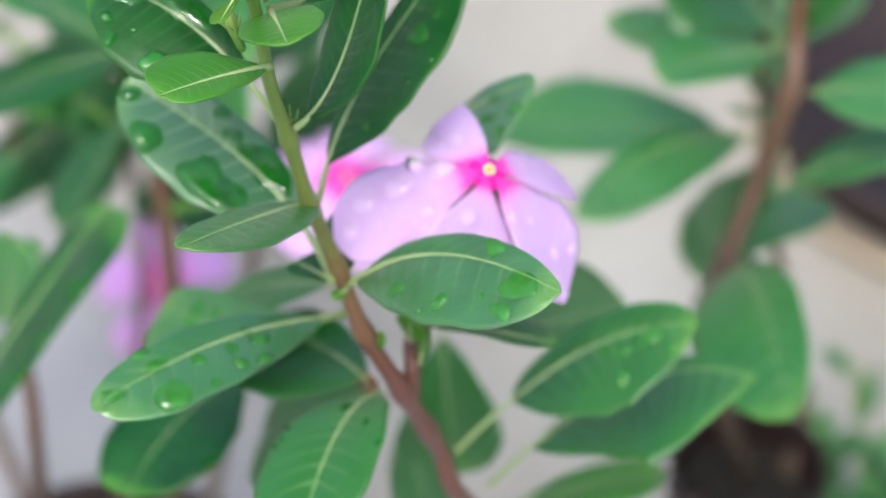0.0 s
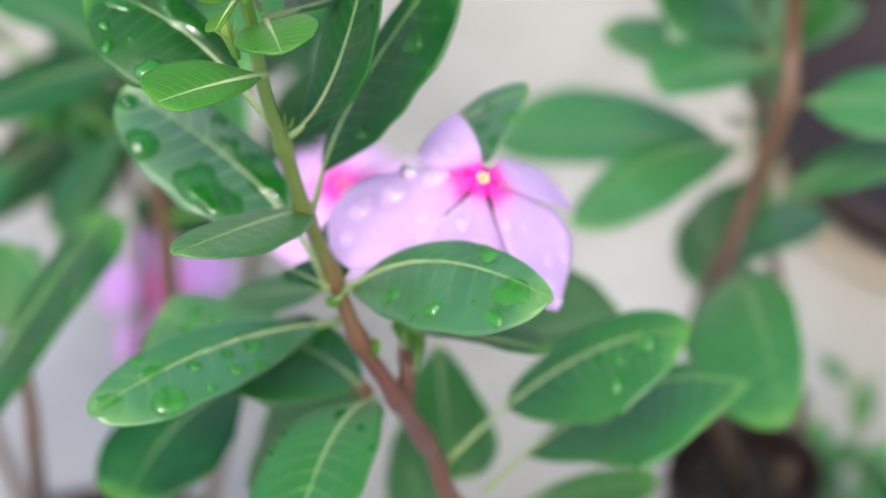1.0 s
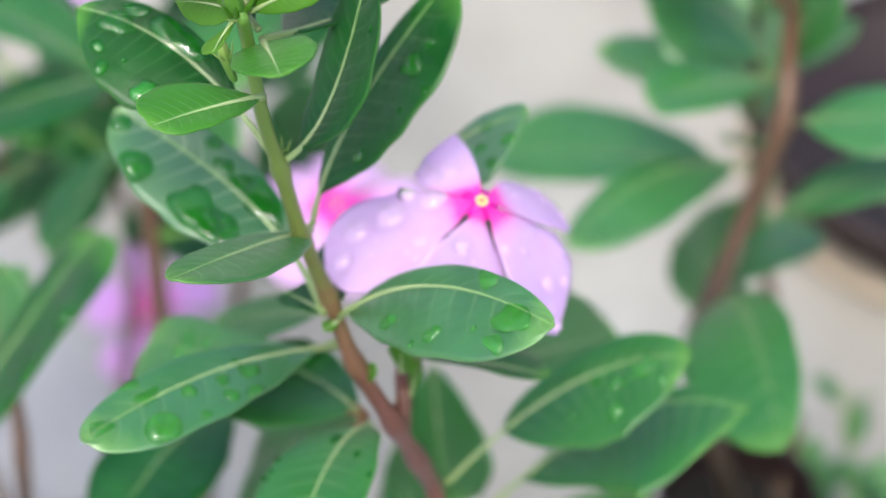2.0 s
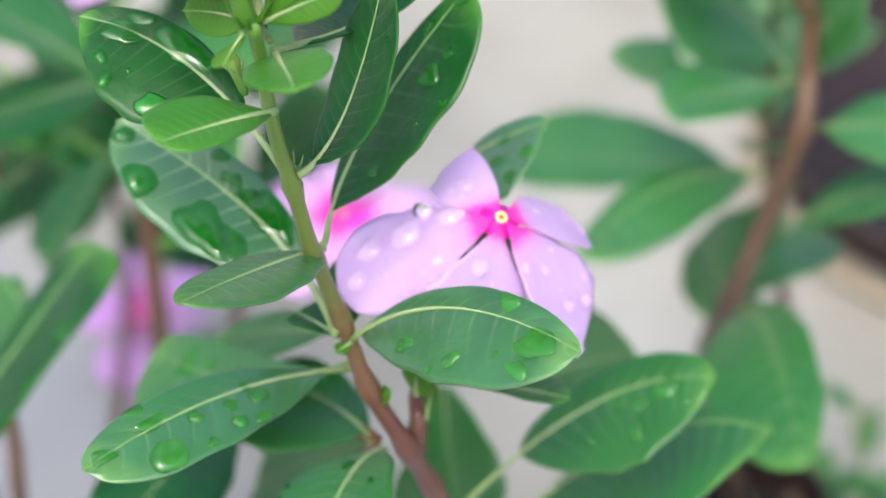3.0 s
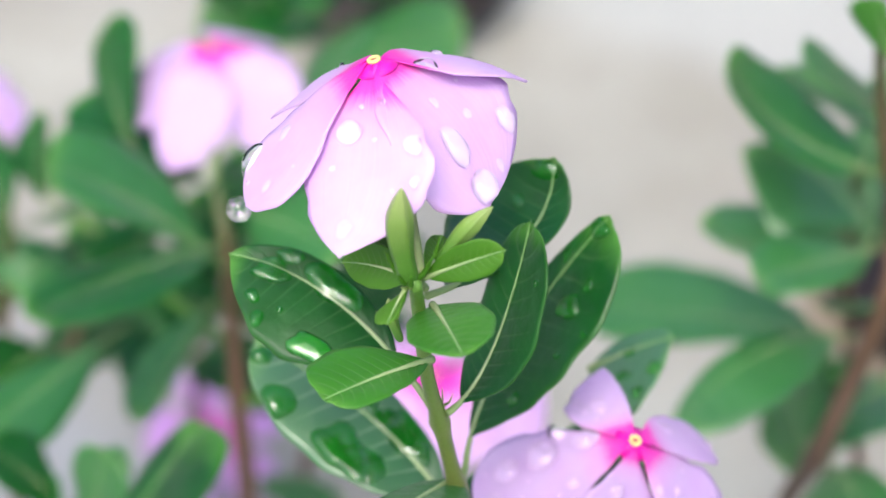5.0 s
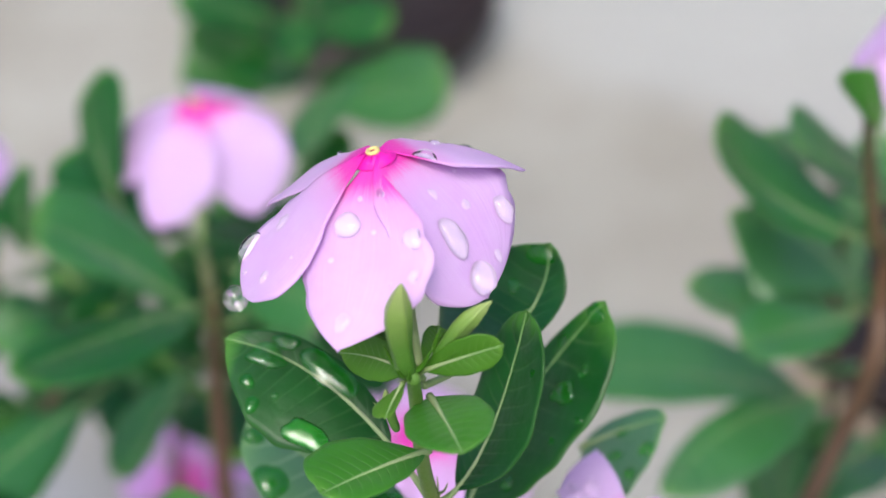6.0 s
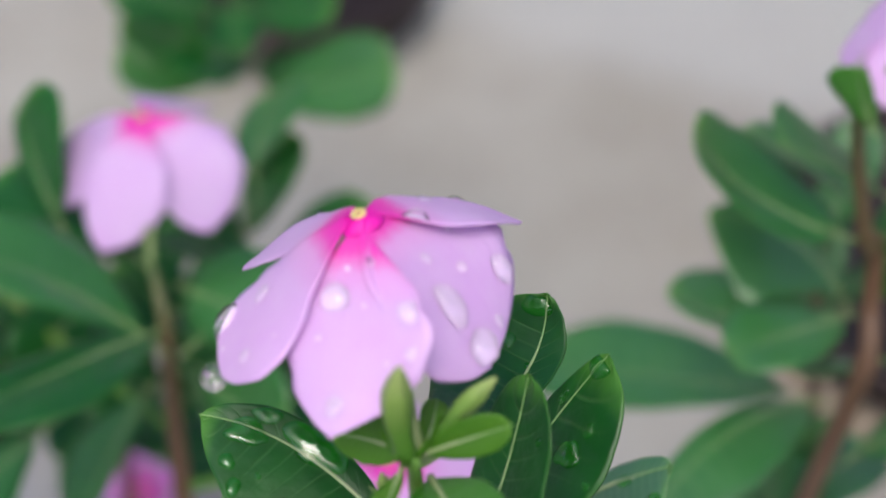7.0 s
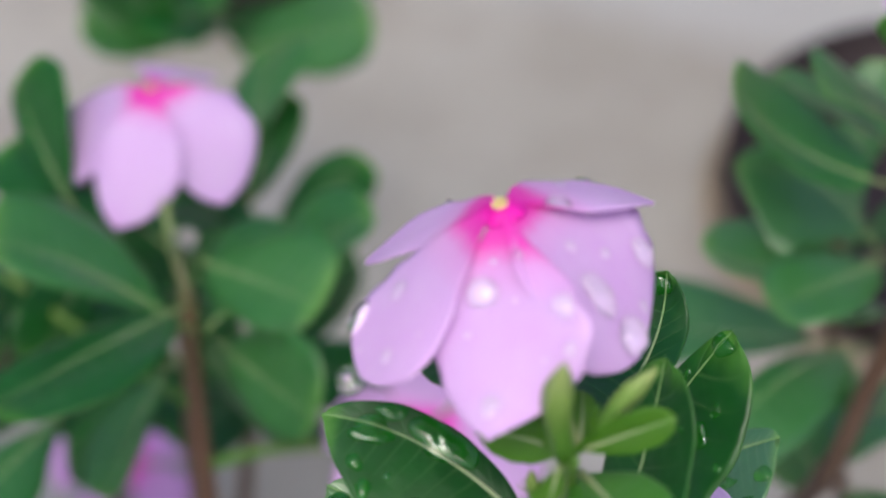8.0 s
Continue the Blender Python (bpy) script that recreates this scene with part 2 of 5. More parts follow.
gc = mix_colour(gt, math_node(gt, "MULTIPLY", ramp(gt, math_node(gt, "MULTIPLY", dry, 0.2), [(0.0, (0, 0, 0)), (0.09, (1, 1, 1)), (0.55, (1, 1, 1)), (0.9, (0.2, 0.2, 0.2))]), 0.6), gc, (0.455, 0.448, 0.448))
# mask that turns the concrete bluer towards the near left
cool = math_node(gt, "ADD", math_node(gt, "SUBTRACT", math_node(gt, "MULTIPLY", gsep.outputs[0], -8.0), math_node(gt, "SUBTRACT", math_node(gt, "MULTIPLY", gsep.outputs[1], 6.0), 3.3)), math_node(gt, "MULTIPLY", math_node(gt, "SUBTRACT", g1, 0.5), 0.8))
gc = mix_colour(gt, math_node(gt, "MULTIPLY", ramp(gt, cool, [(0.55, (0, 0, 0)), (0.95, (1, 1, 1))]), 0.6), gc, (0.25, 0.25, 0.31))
gc = mix_colour(gt, math_node(gt, "MULTIPLY", g3, 0.35), gc, (0.23, 0.21, 0.195))
gt.links.new(gc, gb.inputs["Base Color"])
gt.links.new(ramp(gt, g1, [(0.3, (0.45,) * 3), (0.7, (0.75,) * 3)]), gb.inputs["Roughness"])
bump(gt, gb, math_node(gt, "ADD", math_node(gt, "MULTIPLY", g3, 0.5), g2), 0.5, 0.003)

# ---- mesh builders ----
PLACE = {}


def part(name, verts, faces, mat, parent, label="", uv=None, at=None, kind=""):
    """Links one mesh, given in world places, as a part of parent (None: a thing)."""
    verts = np.asarray(verts, float)
    origin = np.array(at if at is not None else verts[0], float)
    me = bpy.data.meshes.new(name)
    me.from_pydata((verts - origin).tolist(), [], [tuple(int(i) for i in f) for f in faces])
    me.polygons.foreach_set("use_smooth", np.ones(len(me.polygons), bool))
    me.materials.append(mat)
    if uv is not None:
        layer = me.uv_layers.new(name="uv")
        loops = np.zeros(len(me.loops), int)
        me.loops.foreach_get("vertex_index", loops)
        layer.data.foreach_set("uv", np.asarray(uv, float)[loops].ravel())
    ob = new(name, me)
    PLACE[ob.name] = origin
    if parent is None:
        ob.location = origin
    else:
        ob.parent = parent
        ob.location = origin - PLACE[parent.name]
    if label or kind:
        tagged(ob, label=label, kind=kind)
    return ob


def thing(name, at, label, category, group=""):
    ob = new(name)
    ob.empty_display_size = 0.01
    ob.location = at
    PLACE[ob.name] = np.array(at, float)
    return tagged(ob, label=label, category=category, group=group)


def unit(v):
    return v / max(np.linalg.norm(v), 1e-9)


def smooth_line(points, steps):
    """A Catmull-Rom line through the points."""
    p = np.asarray(points, float)
    p = np.vstack([2 * p[0] - p[1], p, 2 * p[-1] - p[-2]])
    out = []
    for i in range(1, len(p) - 2):
        for s in np.linspace(0, 1, steps, endpoint=False):
            out.append(0.5 * (2 * p[i] + (p[i + 1] - p[i - 1]) * s + (2 * p[i - 1] - 5 * p[i] + 4 * p[i + 1] - p[i + 2]) * s**2 + (3 * p[i] - p[i - 1] - 3 * p[i + 1] + p[i + 2]) * s**3))
    out.append(p[-2])
    return np.array(out)


def tube(name, line, radii, mat, parent, label="", sides=10, knots=(), dome=True):
    """A round stalk along a line. knots: (share of the length, swelling)."""
    line = np.asarray(line, float)
    n = len(line)
    share = np.linspace(0, 1, n)
    r = np.interp(share, np.linspace(0, 1, len(radii)), radii)
    for where, more in knots:
        r = r * (1 + more * np.exp(-(((share - where) / 0.014) ** 2)))
    if dome:
        r[-1] *= 0.25
    verts, uv, faces = [], [], []
    ref = np.array([0.31, 0.85, 0.42])
    for i in range(n):
        t = unit(line[min(i + 1, n - 1)] - line[max(i - 1, 0)])
        a = unit(np.cross(t, ref))
        b = np.cross(t, a)
        for k in range(sides):
            w = 2 * math.pi * k / sides
            verts.append(line[i] + r[i] * (math.cos(w) * a + math.sin(w) * b))
            uv.append((share[i], k / sides))
    for i in range(n - 1):
        for k in range(sides):
            j = (k + 1) % sides
            faces.append((i * sides + k, i * sides + j, (i + 1) * sides + j, (i + 1) * sides + k))
    faces.append(tuple(range((n - 1) * sides, n * sides)))
    faces.append(tuple(range(sides - 1, -1, -1)))
    return part(name, verts, faces, mat, parent, label, uv, at=line[0])


class Sheet:
    """A thin curved blade round a bent centre line; gives places and normals on its face."""

    def __init__(self, base, mid, tip, side, width, stalk, shape, fold, curl, quilt, wave, lop, seed, veins=11.0):
        self.b, self.m, self.t = (np.array(p, float) for p in (base, mid, tip))
        self.ctrl = 2 * self.m - 0.5 * (self.b + self.t)
        self.side, self.w, self.stalk = np.array(side, float), width, stalk
        self.shape, self.fold, self.curl, self.quilt, self.wave, self.lop = shape, fold, curl, quilt, wave, lop
        self.veins, self.seed, self.ruffle = veins, seed, 0.0

    def line(self, u):
        return (1 - u) ** 2 * self.b + 2 * u * (1 - u) * self.ctrl + u * u * self.t

    def axes(self, u):
        t = unit(2 * (1 - u) * (self.ctrl - self.b) + 2 * u * (self.t - self.ctrl))
        s = unit(self.side - t * (self.side @ t))
        return t, s, np.cross(t, s)

    def half(self, s):
        a, b = self.shape
        top = (a / (a + b)) ** a * (b / (a + b)) ** b
        return 0.5 * self.w * max(s, 0.0) ** a * max(1 - s, 0.0) ** b / top

    def at(self, s, v):
        u = self.stalk + s * (1 - self.stalk)
        t, side, n = self.axes(u)
        h = self.half(s) * (1 + self.lop if v > 0 else 1 - self.lop)
        lift = self.fold * abs(v) * h - self.curl * v * v * h
        ph = s * self.veins - 1.5 * abs(v) ** 1.25
        lift += self.quilt * (0.5 - 0.5 * math.cos(2 * math.pi * (ph - 0.5))) * math.sin(math.pi * min(abs(v), 1.0)) * (1 - s * 0.3)
        lift += self.wave * h * v * abs(v) * math.sin(7.0 * s + self.seed * 1.7 + (2.0 if v > 0 else 0.0))
        edge = 1.0 + 0.02 * math.sin(23 * s + self.seed) * abs(v) + self.ruffle * v * v * (math.sin(34 * s + 2.3 * self.seed + v) + 0.6 * math.sin(51 * s + self.seed * v))
        return self.line(u) + side * v * h * edge + n * lift

    def normal(self, s, v):
        d = 0.01
        a = self.at(min(s + d, 0.99), v) - self.at(max(s - d, 0.01), v)
        b = self.at(s, min(v + d, 0.99)) - self.at(s, max(v - d, -0.99))
        return unit(np.cross(a, b)), unit(a)

    def mesh(self, nu, nv, thick):
        top, uv = [], []
        for i in range(nu):
            s = 0.5 - 0.5 * math.cos(math.pi * (i / (nu - 1)) ** 0.9)
            for k in range(nv):
                v = -1 + 2 * k / (nv - 1)
                top.append(self.at(s, v))
                uv.append((s, 0.5 + 0.5 * v))
        top = np.array(top)
        g = top.reshape(nu, nv, 3)
        du = np.gradient(g, axis=0)
        dv = np.gradient(g, axis=1)
        nrm = np.cross(du, dv)
        size = np.linalg.norm(nrm, axis=2, keepdims=True)
        nrm = np.where(size > 1e-12, nrm / np.maximum(size, 1e-12), self.axes(0.5)[2])
        low = (g - nrm * thick).reshape(-1, 3)
        verts = np.vstack([top, low])
        faces = []
        m = nu * nv
        for i in range(nu - 1):
            for k in range(nv - 1):
                a, b, c, d = i * nv + k, (i + 1) * nv + k, (i + 1) * nv + k + 1, i * nv + k + 1
                faces.append((a, b, c, d))
                faces.append((m + d, m + c, m + b, m + a))
        rim = [i * nv for i in range(nu)] + [(nu - 1) * nv + k for k in range(1, nv)] + [i * nv + nv - 1 for i in range(nu - 2, -1, -1)] + [k for k in range(nv - 2, 0, -1)]
        for a, b in zip(rim, rim[1:] + rim[:1]):
            faces.append((b, a, m + a, m + b))
        return verts, faces, uv + uv


SEEDS = [0]


def leaf(plant, base, mid, tip, side, width, stalk=0.12, shape=(0.80, 0.37), fold=0.16, curl=0.07, quilt=0.0003, wave=0.05, lop=0.0, mat=None, label="", fine=True, rib=0.00029, foot=None):
    """A periwinkle leaf: a blade, and its pale midrib running on into the stalk; foot: where the stalk joins the stem."""
    SEEDS[0] += 1
    sheet = Sheet(base, mid, tip, side, width, stalk, shape, fold, curl, quilt, wave, lop, SEEDS[0])
    verts, faces, uv = sheet.mesh(*((44, 19) if fine else (22, 11)), 0.00028)
    rib = rib if fine else rib * 0.6
    blade = part("leaf", verts, faces, mat or LEAF, plant, label, uv, at=sheet.line(stalk))
    us = np.linspace(0, 1.0, 24 if fine else 12)
    line = [sheet.line(u) + sheet.axes(u)[2] * 0.00008 for u in us]
    line.append(line[-1] + sheet.axes(1.0)[0] * 0.0006)
    if foot:
        line.insert(0, np.array(foot))
    tube("midrib", line, [rib * 2.0, rib * 1.1, rib * 0.7, rib * 0.45, rib * 0.3], RIB, blade, sides=8)
    return sheet


def sprig(plant, points, radii, mat, nodes, length, width, seed, leaf_mat=None, open_angle=58, start=0.3, label="leafy stem"):
    """A stem with pairs of leaves, each pair turned a quarter against the last."""
    rng = random.Random(seed)
    line = smooth_line(points, 8)
    stem = tube("stem", line, radii, mat, plant, label, 8)
    turn = rng.uniform(0, 6.28)
    for k in range(nodes):
        share = start + (1 - start) * (k + 0.5) / nodes
        i = min(int(share * (len(line) - 1)), len(line) - 2)
        p, t = line[i], unit(line[i + 1] - line[i])
        a = unit(np.cross(t, [0.2, 0.9, 0.3]))
        b = np.cross(t, a)
        size = 1.0 - 0.45 * max(0.0, (share - 0.6) / 0.4)
        for half in (0, 1):
            w = turn + k * 1.5708 + half * math.pi + rng.uniform(-0.3, 0.3)
            out = math.cos(w) * a + math.sin(w) * b
            ang = radians(open_angle * (1.25 - 0.5 * share) + rng.uniform(-12, 12))
            d = math.cos(ang) * t + math.sin(ang) * out
            n = unit(t - d * (t @ d))
            ln = length * size * rng.uniform(0.8, 1.15)
            tip = p + d * ln - n * ln * rng.uniform(0.02, 0.18)
            leaf(plant, p, 0.5 * (p + tip) + n * ln * 0.05, tip, np.cross(n, d), width * size * rng.uniform(0.85, 1.1), mat=leaf_mat, fine=False)
    return stem


def flower(plant, centre, axis, petals, mat, label, foot, fine=True, eye=0.0007):
    """Five-petalled flower on a slim tube. petals: azimuth, length, width, elevation, bulge, tip shape and, if uneven, twist and lop."""
    c, n = np.array(centre, float), unit(np.array(axis, float))
    e1 = unit(np.array([1.0, 0, 0]) - n * n[0])
    e2 = np.cross(n, e1)
    foot = np.array(foot, float)
    neck = [foot, 0.5 * (foot + c) - n * 0.004, c - n * 0.0014]
    body = tube("flower", smooth_line(neck, 6), [0.0008, 0.0010, 0.0011, 0.0009], TUBE, plant, label, dome=False)
    sheets = []
    for k, (az, length, width, elev, bulge, shape, *uneven) in enumerate(petals):
        SEEDS[0] += 1
        twist, lop = uneven or (0.0, 0.0)
        r = math.cos(radians(az)) * e1 + math.sin(radians(az)) * e2
        base = c + r * 0.0008 + n * 0.0001 * k
        tip = c + length * (math.cos(radians(elev)) * r + math.sin(radians(elev)) * n)
        mid = 0.5 * (base + tip) + n * bulge * length
        along = unit(tip - base)
        across = unit(np.cross(n, r) - along * (np.cross(n, r) @ along))
        across = math.cos(radians(twist)) * across + math.sin(radians(twist)) * np.cross(along, across)
        sheet = Sheet(base, mid, tip, across, width, 0.0, shape, 0.0, 0.05, 0.00010, 0.09, lop, SEEDS[0])
        sheet.ruffle = 0.018
        verts, faces, uv = sheet.mesh(*((40, 17) if fine else (18, 11)), 0.00022)
        part("petal", verts, faces, mat, body, "", uv, at=base)
        sheets.append(sheet)
    # the yellow ring round the dark throat
    ring, throat = [], []
    faces = []
    for i in range(20):
        w = 2 * math.pi * i / 20
        d = math.cos(w) * e1 + math.sin(w) * e2
        for k in range(8):
            q = 2 * math.pi * k / 8
            ring.append(c + d * (eye + 0.42 * eye * math.cos(q)) + n * (0.0003 + 0.42 * eye * math.sin(q)))
            j, l = (i + 1) % 20, (k + 1) % 8
            faces.append((i * 8 + k, j * 8 + k, j * 8 + l, i * 8 + l))
    part("eye", ring, faces, EYE, body, "yellow eye ring", at=c)
    cone, cf = [], []
    for i in range(20):
        d = math.cos(2 * math.pi * i / 20) * e1 + math.sin(2 * math.pi * i / 20) * e2
        cone += [c + d * 0.0005 + n * 0.00015, c + d * 0.0030 - n * 0.00085, c + d * 0.0029 - n * 0.0011, c + d * 0.0005 - n * 0.0004]
        j = (i + 1) % 20
        cf += [(4 * i + k, 4 * j + k, 4 * j + k + 1, 4 * i + k + 1) for k in range(3)]
    part("funnel", cone, cf, FUNNEL, body, at=c)
    throat = [c + n * 0.0002] + [c + n * 0.0003 + eye * 0.75 * (math.cos(2 * math.pi * i / 12) * e1 + math.sin(2 * math.pi * i / 12) * e2) for i in range(12)]
    part("throat", throat, [(0, 1 + i, 1 + (i + 1) % 12) for i in range(12)], EYE_DARK, body, at=c)
    return sheets


def bud(plant, base, tip, r):
    """A furled bud: five twisted folds that close to a blunt point."""
    a, b = np.array(base, float), np.array(tip, float)
    t = unit(b - a)
    e1 = unit(np.cross(t, [0.31, 0.85, 0.42]))
    e2 = np.cross(t, e1)
    bend = e1 * np.linalg.norm(b - a) * 0.05
    rows, seg = 22, 30
    verts, uv, faces = [], [], []
    for i in range(rows):
        s = i / (rows - 1)
        size = r * np.interp(s, [0, 0.06, 0.25, 0.5, 0.68, 0.85, 0.95, 1.0], [0.55, 0.78, 0.80, 1.0, 0.97, 0.58, 0.26, 0.05])
        for k in range(seg):
            w = 2 * math.pi * k / seg
            ridge = 1 + (0.05 + 0.10 * s) * math.sin(5 * w + 3.2 * s) + 0.04 * math.sin(9 * w + 1.0 + 5 * s)
            verts.append(a + (b - a) * s + bend * math.sin(math.pi * s) + size * ridge * (math.cos(w) * e1 + math.sin(w) * e2))
            uv.append((s, k / seg))
    for i in range(rows - 1):
        for k in range(seg):
            j = (k + 1) % seg
            faces.append((i * seg + k, i * seg + j, (i + 1) * seg + j, (i + 1) * seg + k))
    faces.append(tuple(range((rows - 1) * seg, rows * seg)))
    return part("bud", verts, faces, BUD, plant, "closed yellow-green flower bud", uv, at=a)


def spikes(plant, at, up, count, length, r, mat, name, label, seed):
    """A tuft of fine points, such as the bristles at a node or a dry husk."""
    rng = random.Random(seed)
    p, up = np.array(at, float), unit(np.array(up, float))
    a = unit(np.cross(up, [0.3, 0.8, 0.5]))
    b = np.cross(up, a)
    for k in range(count):
        w = 2 * math.pi * k / count + rng.uniform(-0.4, 0.4)
        out = math.cos(w) * a + math.sin(w) * b
        ln = length * rng.uniform(0.7, 1.2)
        line = smooth_line([p, p + (out * 0.6 + up * 0.3) * ln * 0.6, p + (out * 0.7 + up * 0.9) * ln], 4)
        tube(name, line, [r, r * 0.8, r * 0.2], mat, plant, label, 6)


DROPS = []
ON_PETAL = "clear water drop resting on a petal"
PETAL_DROPS = "water drops on the petals"


def drop(sheet, s, v, r, flat=0.55, long=1.0, ragged=0.06, label="clear round water drop resting on a leaf", group="water drops on the leaves", bed=None):
    """Water that lies on a blade and follows it: a domed skin over the wetted patch, whose look, brightened for light
    inside the drop, is bed.
    """
    n, t = sheet.normal(s, v)
    if n @ sheet.axes(sheet.stalk + s * (1 - sheet.stalk))[2] < 0:
        n = -n
    pace = np.linalg.norm(sheet.at(min(s + 0.02, 1.0), 0.0) - sheet.at(max(s - 0.02, 0.0), 0.0)) / 0.04

    def reach(ss, side):
        return max(sheet.half(ss) * (1 + sheet.lop if side > 0 else 1 - sheet.lop), 1e-5)

    across = v * reach(s, v)
    seed = len(DROPS) * 7.31
    rings, seg = 9, 24
    power = 2.0 if flat >= 0.4 else 3.4
    skin, patch = [], []
    for i in range(rings + 1):
        q = math.sin(0.5 * math.pi * i / rings)
        for k in range(seg):
            ph = 2 * math.pi * k / seg
            rr = r * q * (1 + ragged * (1.4 * math.sin(2 * ph + seed) + math.sin(3 * ph + 2.1 * seed) + 0.6 * math.sin(5 * ph + 1.3 * seed)))
            ss = min(max(s + long * rr * math.cos(ph) / pace, 0.015), 0.985)
            b = across + rr * math.sin(ph)
            vv = min(max(b / reach(ss, b), -0.96), 0.96)
            p = sheet.at(ss, vv)
            skin.append(p + n * (0.00009 + flat * r * math.sqrt(max(1 - q**power, 0.0))))
            patch.append(p + n * 0.00007)
    faces = []
    for i in range(rings):
        for k in range(seg):
            j = (k + 1) % seg
            faces.append((i * seg + k, (i + 1) * seg + k, (i + 1) * seg + j, i * seg + j))
    m = len(skin)
    base = [tuple(m + a for a in f) for f in faces]
    wall = [(rings * seg + k, m + rings * seg + k, m + rings * seg + (k + 1) % seg, rings * seg + (k + 1) % seg) for k in range(seg)]
    petal = label == ON_PETAL
    ob = part("water_drop", skin + patch, faces + wall + base, BEAD if petal else WATER, None, "", at=sheet.at(s, v))
    ob.data.materials.append(bed or (LIT_WET_PETAL if petal else LIT_WET_LEAF))
    for f in ob.data.polygons:
        f.material_index = 1 if f.index >= len(faces) + len(wall) else 0
    return finish_drop(ob, label, group)


def finish_drop(ob, label, group):
    bm = bmesh.new()
    bm.from_mesh(ob.data)
    bmesh.ops.remove_doubles(bm, verts=bm.verts, dist=1e-7)
    bmesh.ops.recalc_face_normals(bm, faces=bm.faces)
    bm.to_mesh(ob.data)
    bm.free()
    tagged(ob, label=label, category="water drop", group=group)
    DROPS.append(ob)
    return ob


def bead(p, n, t, r, flat, long, ragged, label, group, under=0.16):
    p, n, t = np.array(p, float), unit(n), unit(t - n * (n @ t) / (n @ n))
    b = np.cross(n, t)
    seed = len(DROPS) * 7.31
    verts, faces = [], []
    rings, seg = 8, 18
    for i in range(rings + 1):
        th = math.pi * i / rings
        for k in range(seg):
            ph = 2 * math.pi * k / seg
            rr = 1 + ragged * (1.4 * math.sin(2 * ph + seed) + math.sin(3 * ph + 2.1 * seed) + 0.6 * math.sin(5 * ph + 1.3 * seed))
            h = math.cos(th)
            h = h * flat if h > 0 else h * under
            verts.append(p + r * (t * long * math.sin(th) * math.cos(ph) * rr + b * math.sin(th) * math.sin(ph) * rr + n * h))
    for i in range(rings):
        for k in range(seg):
            j = (k + 1) % seg
            faces.append((i * seg + k, (i + 1) * seg + k, (i + 1) * seg + j, i * seg + j))
    ob = part("water_drop", verts, faces, BEAD if label == ON_PETAL else WATER, None, "", at=p)
    return finish_drop(ob, label, group)


# ---- the ground ----
def ground():
    n = 80
    k = np.linspace(-1, 1, n)
    line = np.sign(k) * (np.abs(k) ** 3 * 60 + np.abs(k) * 0.6)
    verts = [(x, y + 0.5, 0.0) for y in line for x in line]
    faces = [(j * n + i, j * n + i + 1, (j + 1) * n + i + 1, (j + 1) * n + i) for j in range(n - 1) for i in range(n - 1)]
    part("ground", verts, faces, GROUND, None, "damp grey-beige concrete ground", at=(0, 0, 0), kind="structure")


ground()


def lathe(name, profile, centre, mat, parent, label="", seg=64):
    verts, faces = [], []
    m = len(profile)
    for i in range(seg):
        w = 2 * math.pi * i / seg
        for r, z in profile:
            verts.append((centre[0] + r * math.cos(w), centre[1] + r * math.sin(w), centre[2] + z))
    for i in range(seg):
        j = (i + 1) % seg
        for k in range(m - 1):
            faces.append((i * m + k, j * m + k, j * m + k + 1, i * m + k + 1))
    return part(name, verts, faces, mat, parent, label, at=centre)


def saucer(centre, r, label):
    ob = thing("plant_saucer", centre, label, "saucer")
    lathe("dish", [(0.0, 0.0015), (r * 0.93, 0.0015), (r * 0.93, 0.0), (0.0, 0.0)], centre, CLAY, ob)
    lathe("rim", [(r * 0.93, 0.0), (r * 0.93, 0.0016), (r * 0.955, 0.004), (r * 0.985, 0.0054), (r, 0.0045), (r * 0.985, 0.002), (r * 0.965, 0.0), (r * 0.93, 0.0)], centre, CLAY, ob)
    return ob


def pot(centre, r, h, label):
    p = thing("plant_pot", centre, label, "plant pot", "plant pots on the concrete")
    lathe("wall", [(0.0, 0.002), (r * 0.74, 0.002), (r * 0.76, 0.006), (r * 0.95, h - 0.014), (r * 0.95, h - 0.013), (r, h - 0.012), (r, h - 0.002), (r * 0.985, h), (r * 0.95, h), (r * 0.94, h - 0.004), (r * 0.9, h * 0.55), (0.0, h * 0.5)], centre, POT, p)
    rng = random.Random(int(centre[0] * 1000))
    verts, faces = [], []
    rings, seg = 14, 40
    for i in range(rings + 1):
        for k in range(seg):
            w = 2 * math.pi * k / seg
            q = i / rings * r * 0.93
            z = h - 0.016 + 0.004 * noise.noise(Vector((q * math.cos(w) * 60, q * math.sin(w) * 60, centre[0] * 9))) + rng.uniform(-0.0008, 0.0008)
            verts.append((centre[0] + q * math.cos(w), centre[1] + q * math.sin(w), centre[2] + z))
    for i in range(rings):
        for k in range(seg):
            j = (k + 1) % seg
            faces.append((i * seg + k, (i + 1) * seg + k, (i + 1) * seg + j, i * seg + j))
    part("soil", verts, faces, SOIL, p, "dark wet potting soil", at=centre)
    return p


# ---- pots on the ground ----
saucer((0.1900, 0.6520, 0.0000), 0.082, "pale clay saucer under a dark pot")
pot((0.1900, 0.6520, 0.0015), 0.076, 0.024, "shallow dark maroon pot of wet soil on a pale saucer")
pot((0.0835, 0.4412, 0.0000), 0.022, 0.075, "dark plastic pot of rooted periwinkle stems")
pot((-0.0351, 0.8112, 0.0000), 0.050, 0.030, "dark reddish pot with wet soil standing apart")
pot((-0.0916, 0.4119, 0.0000), 0.050, 0.045, "dark pot holding the taller periwinkle stems")

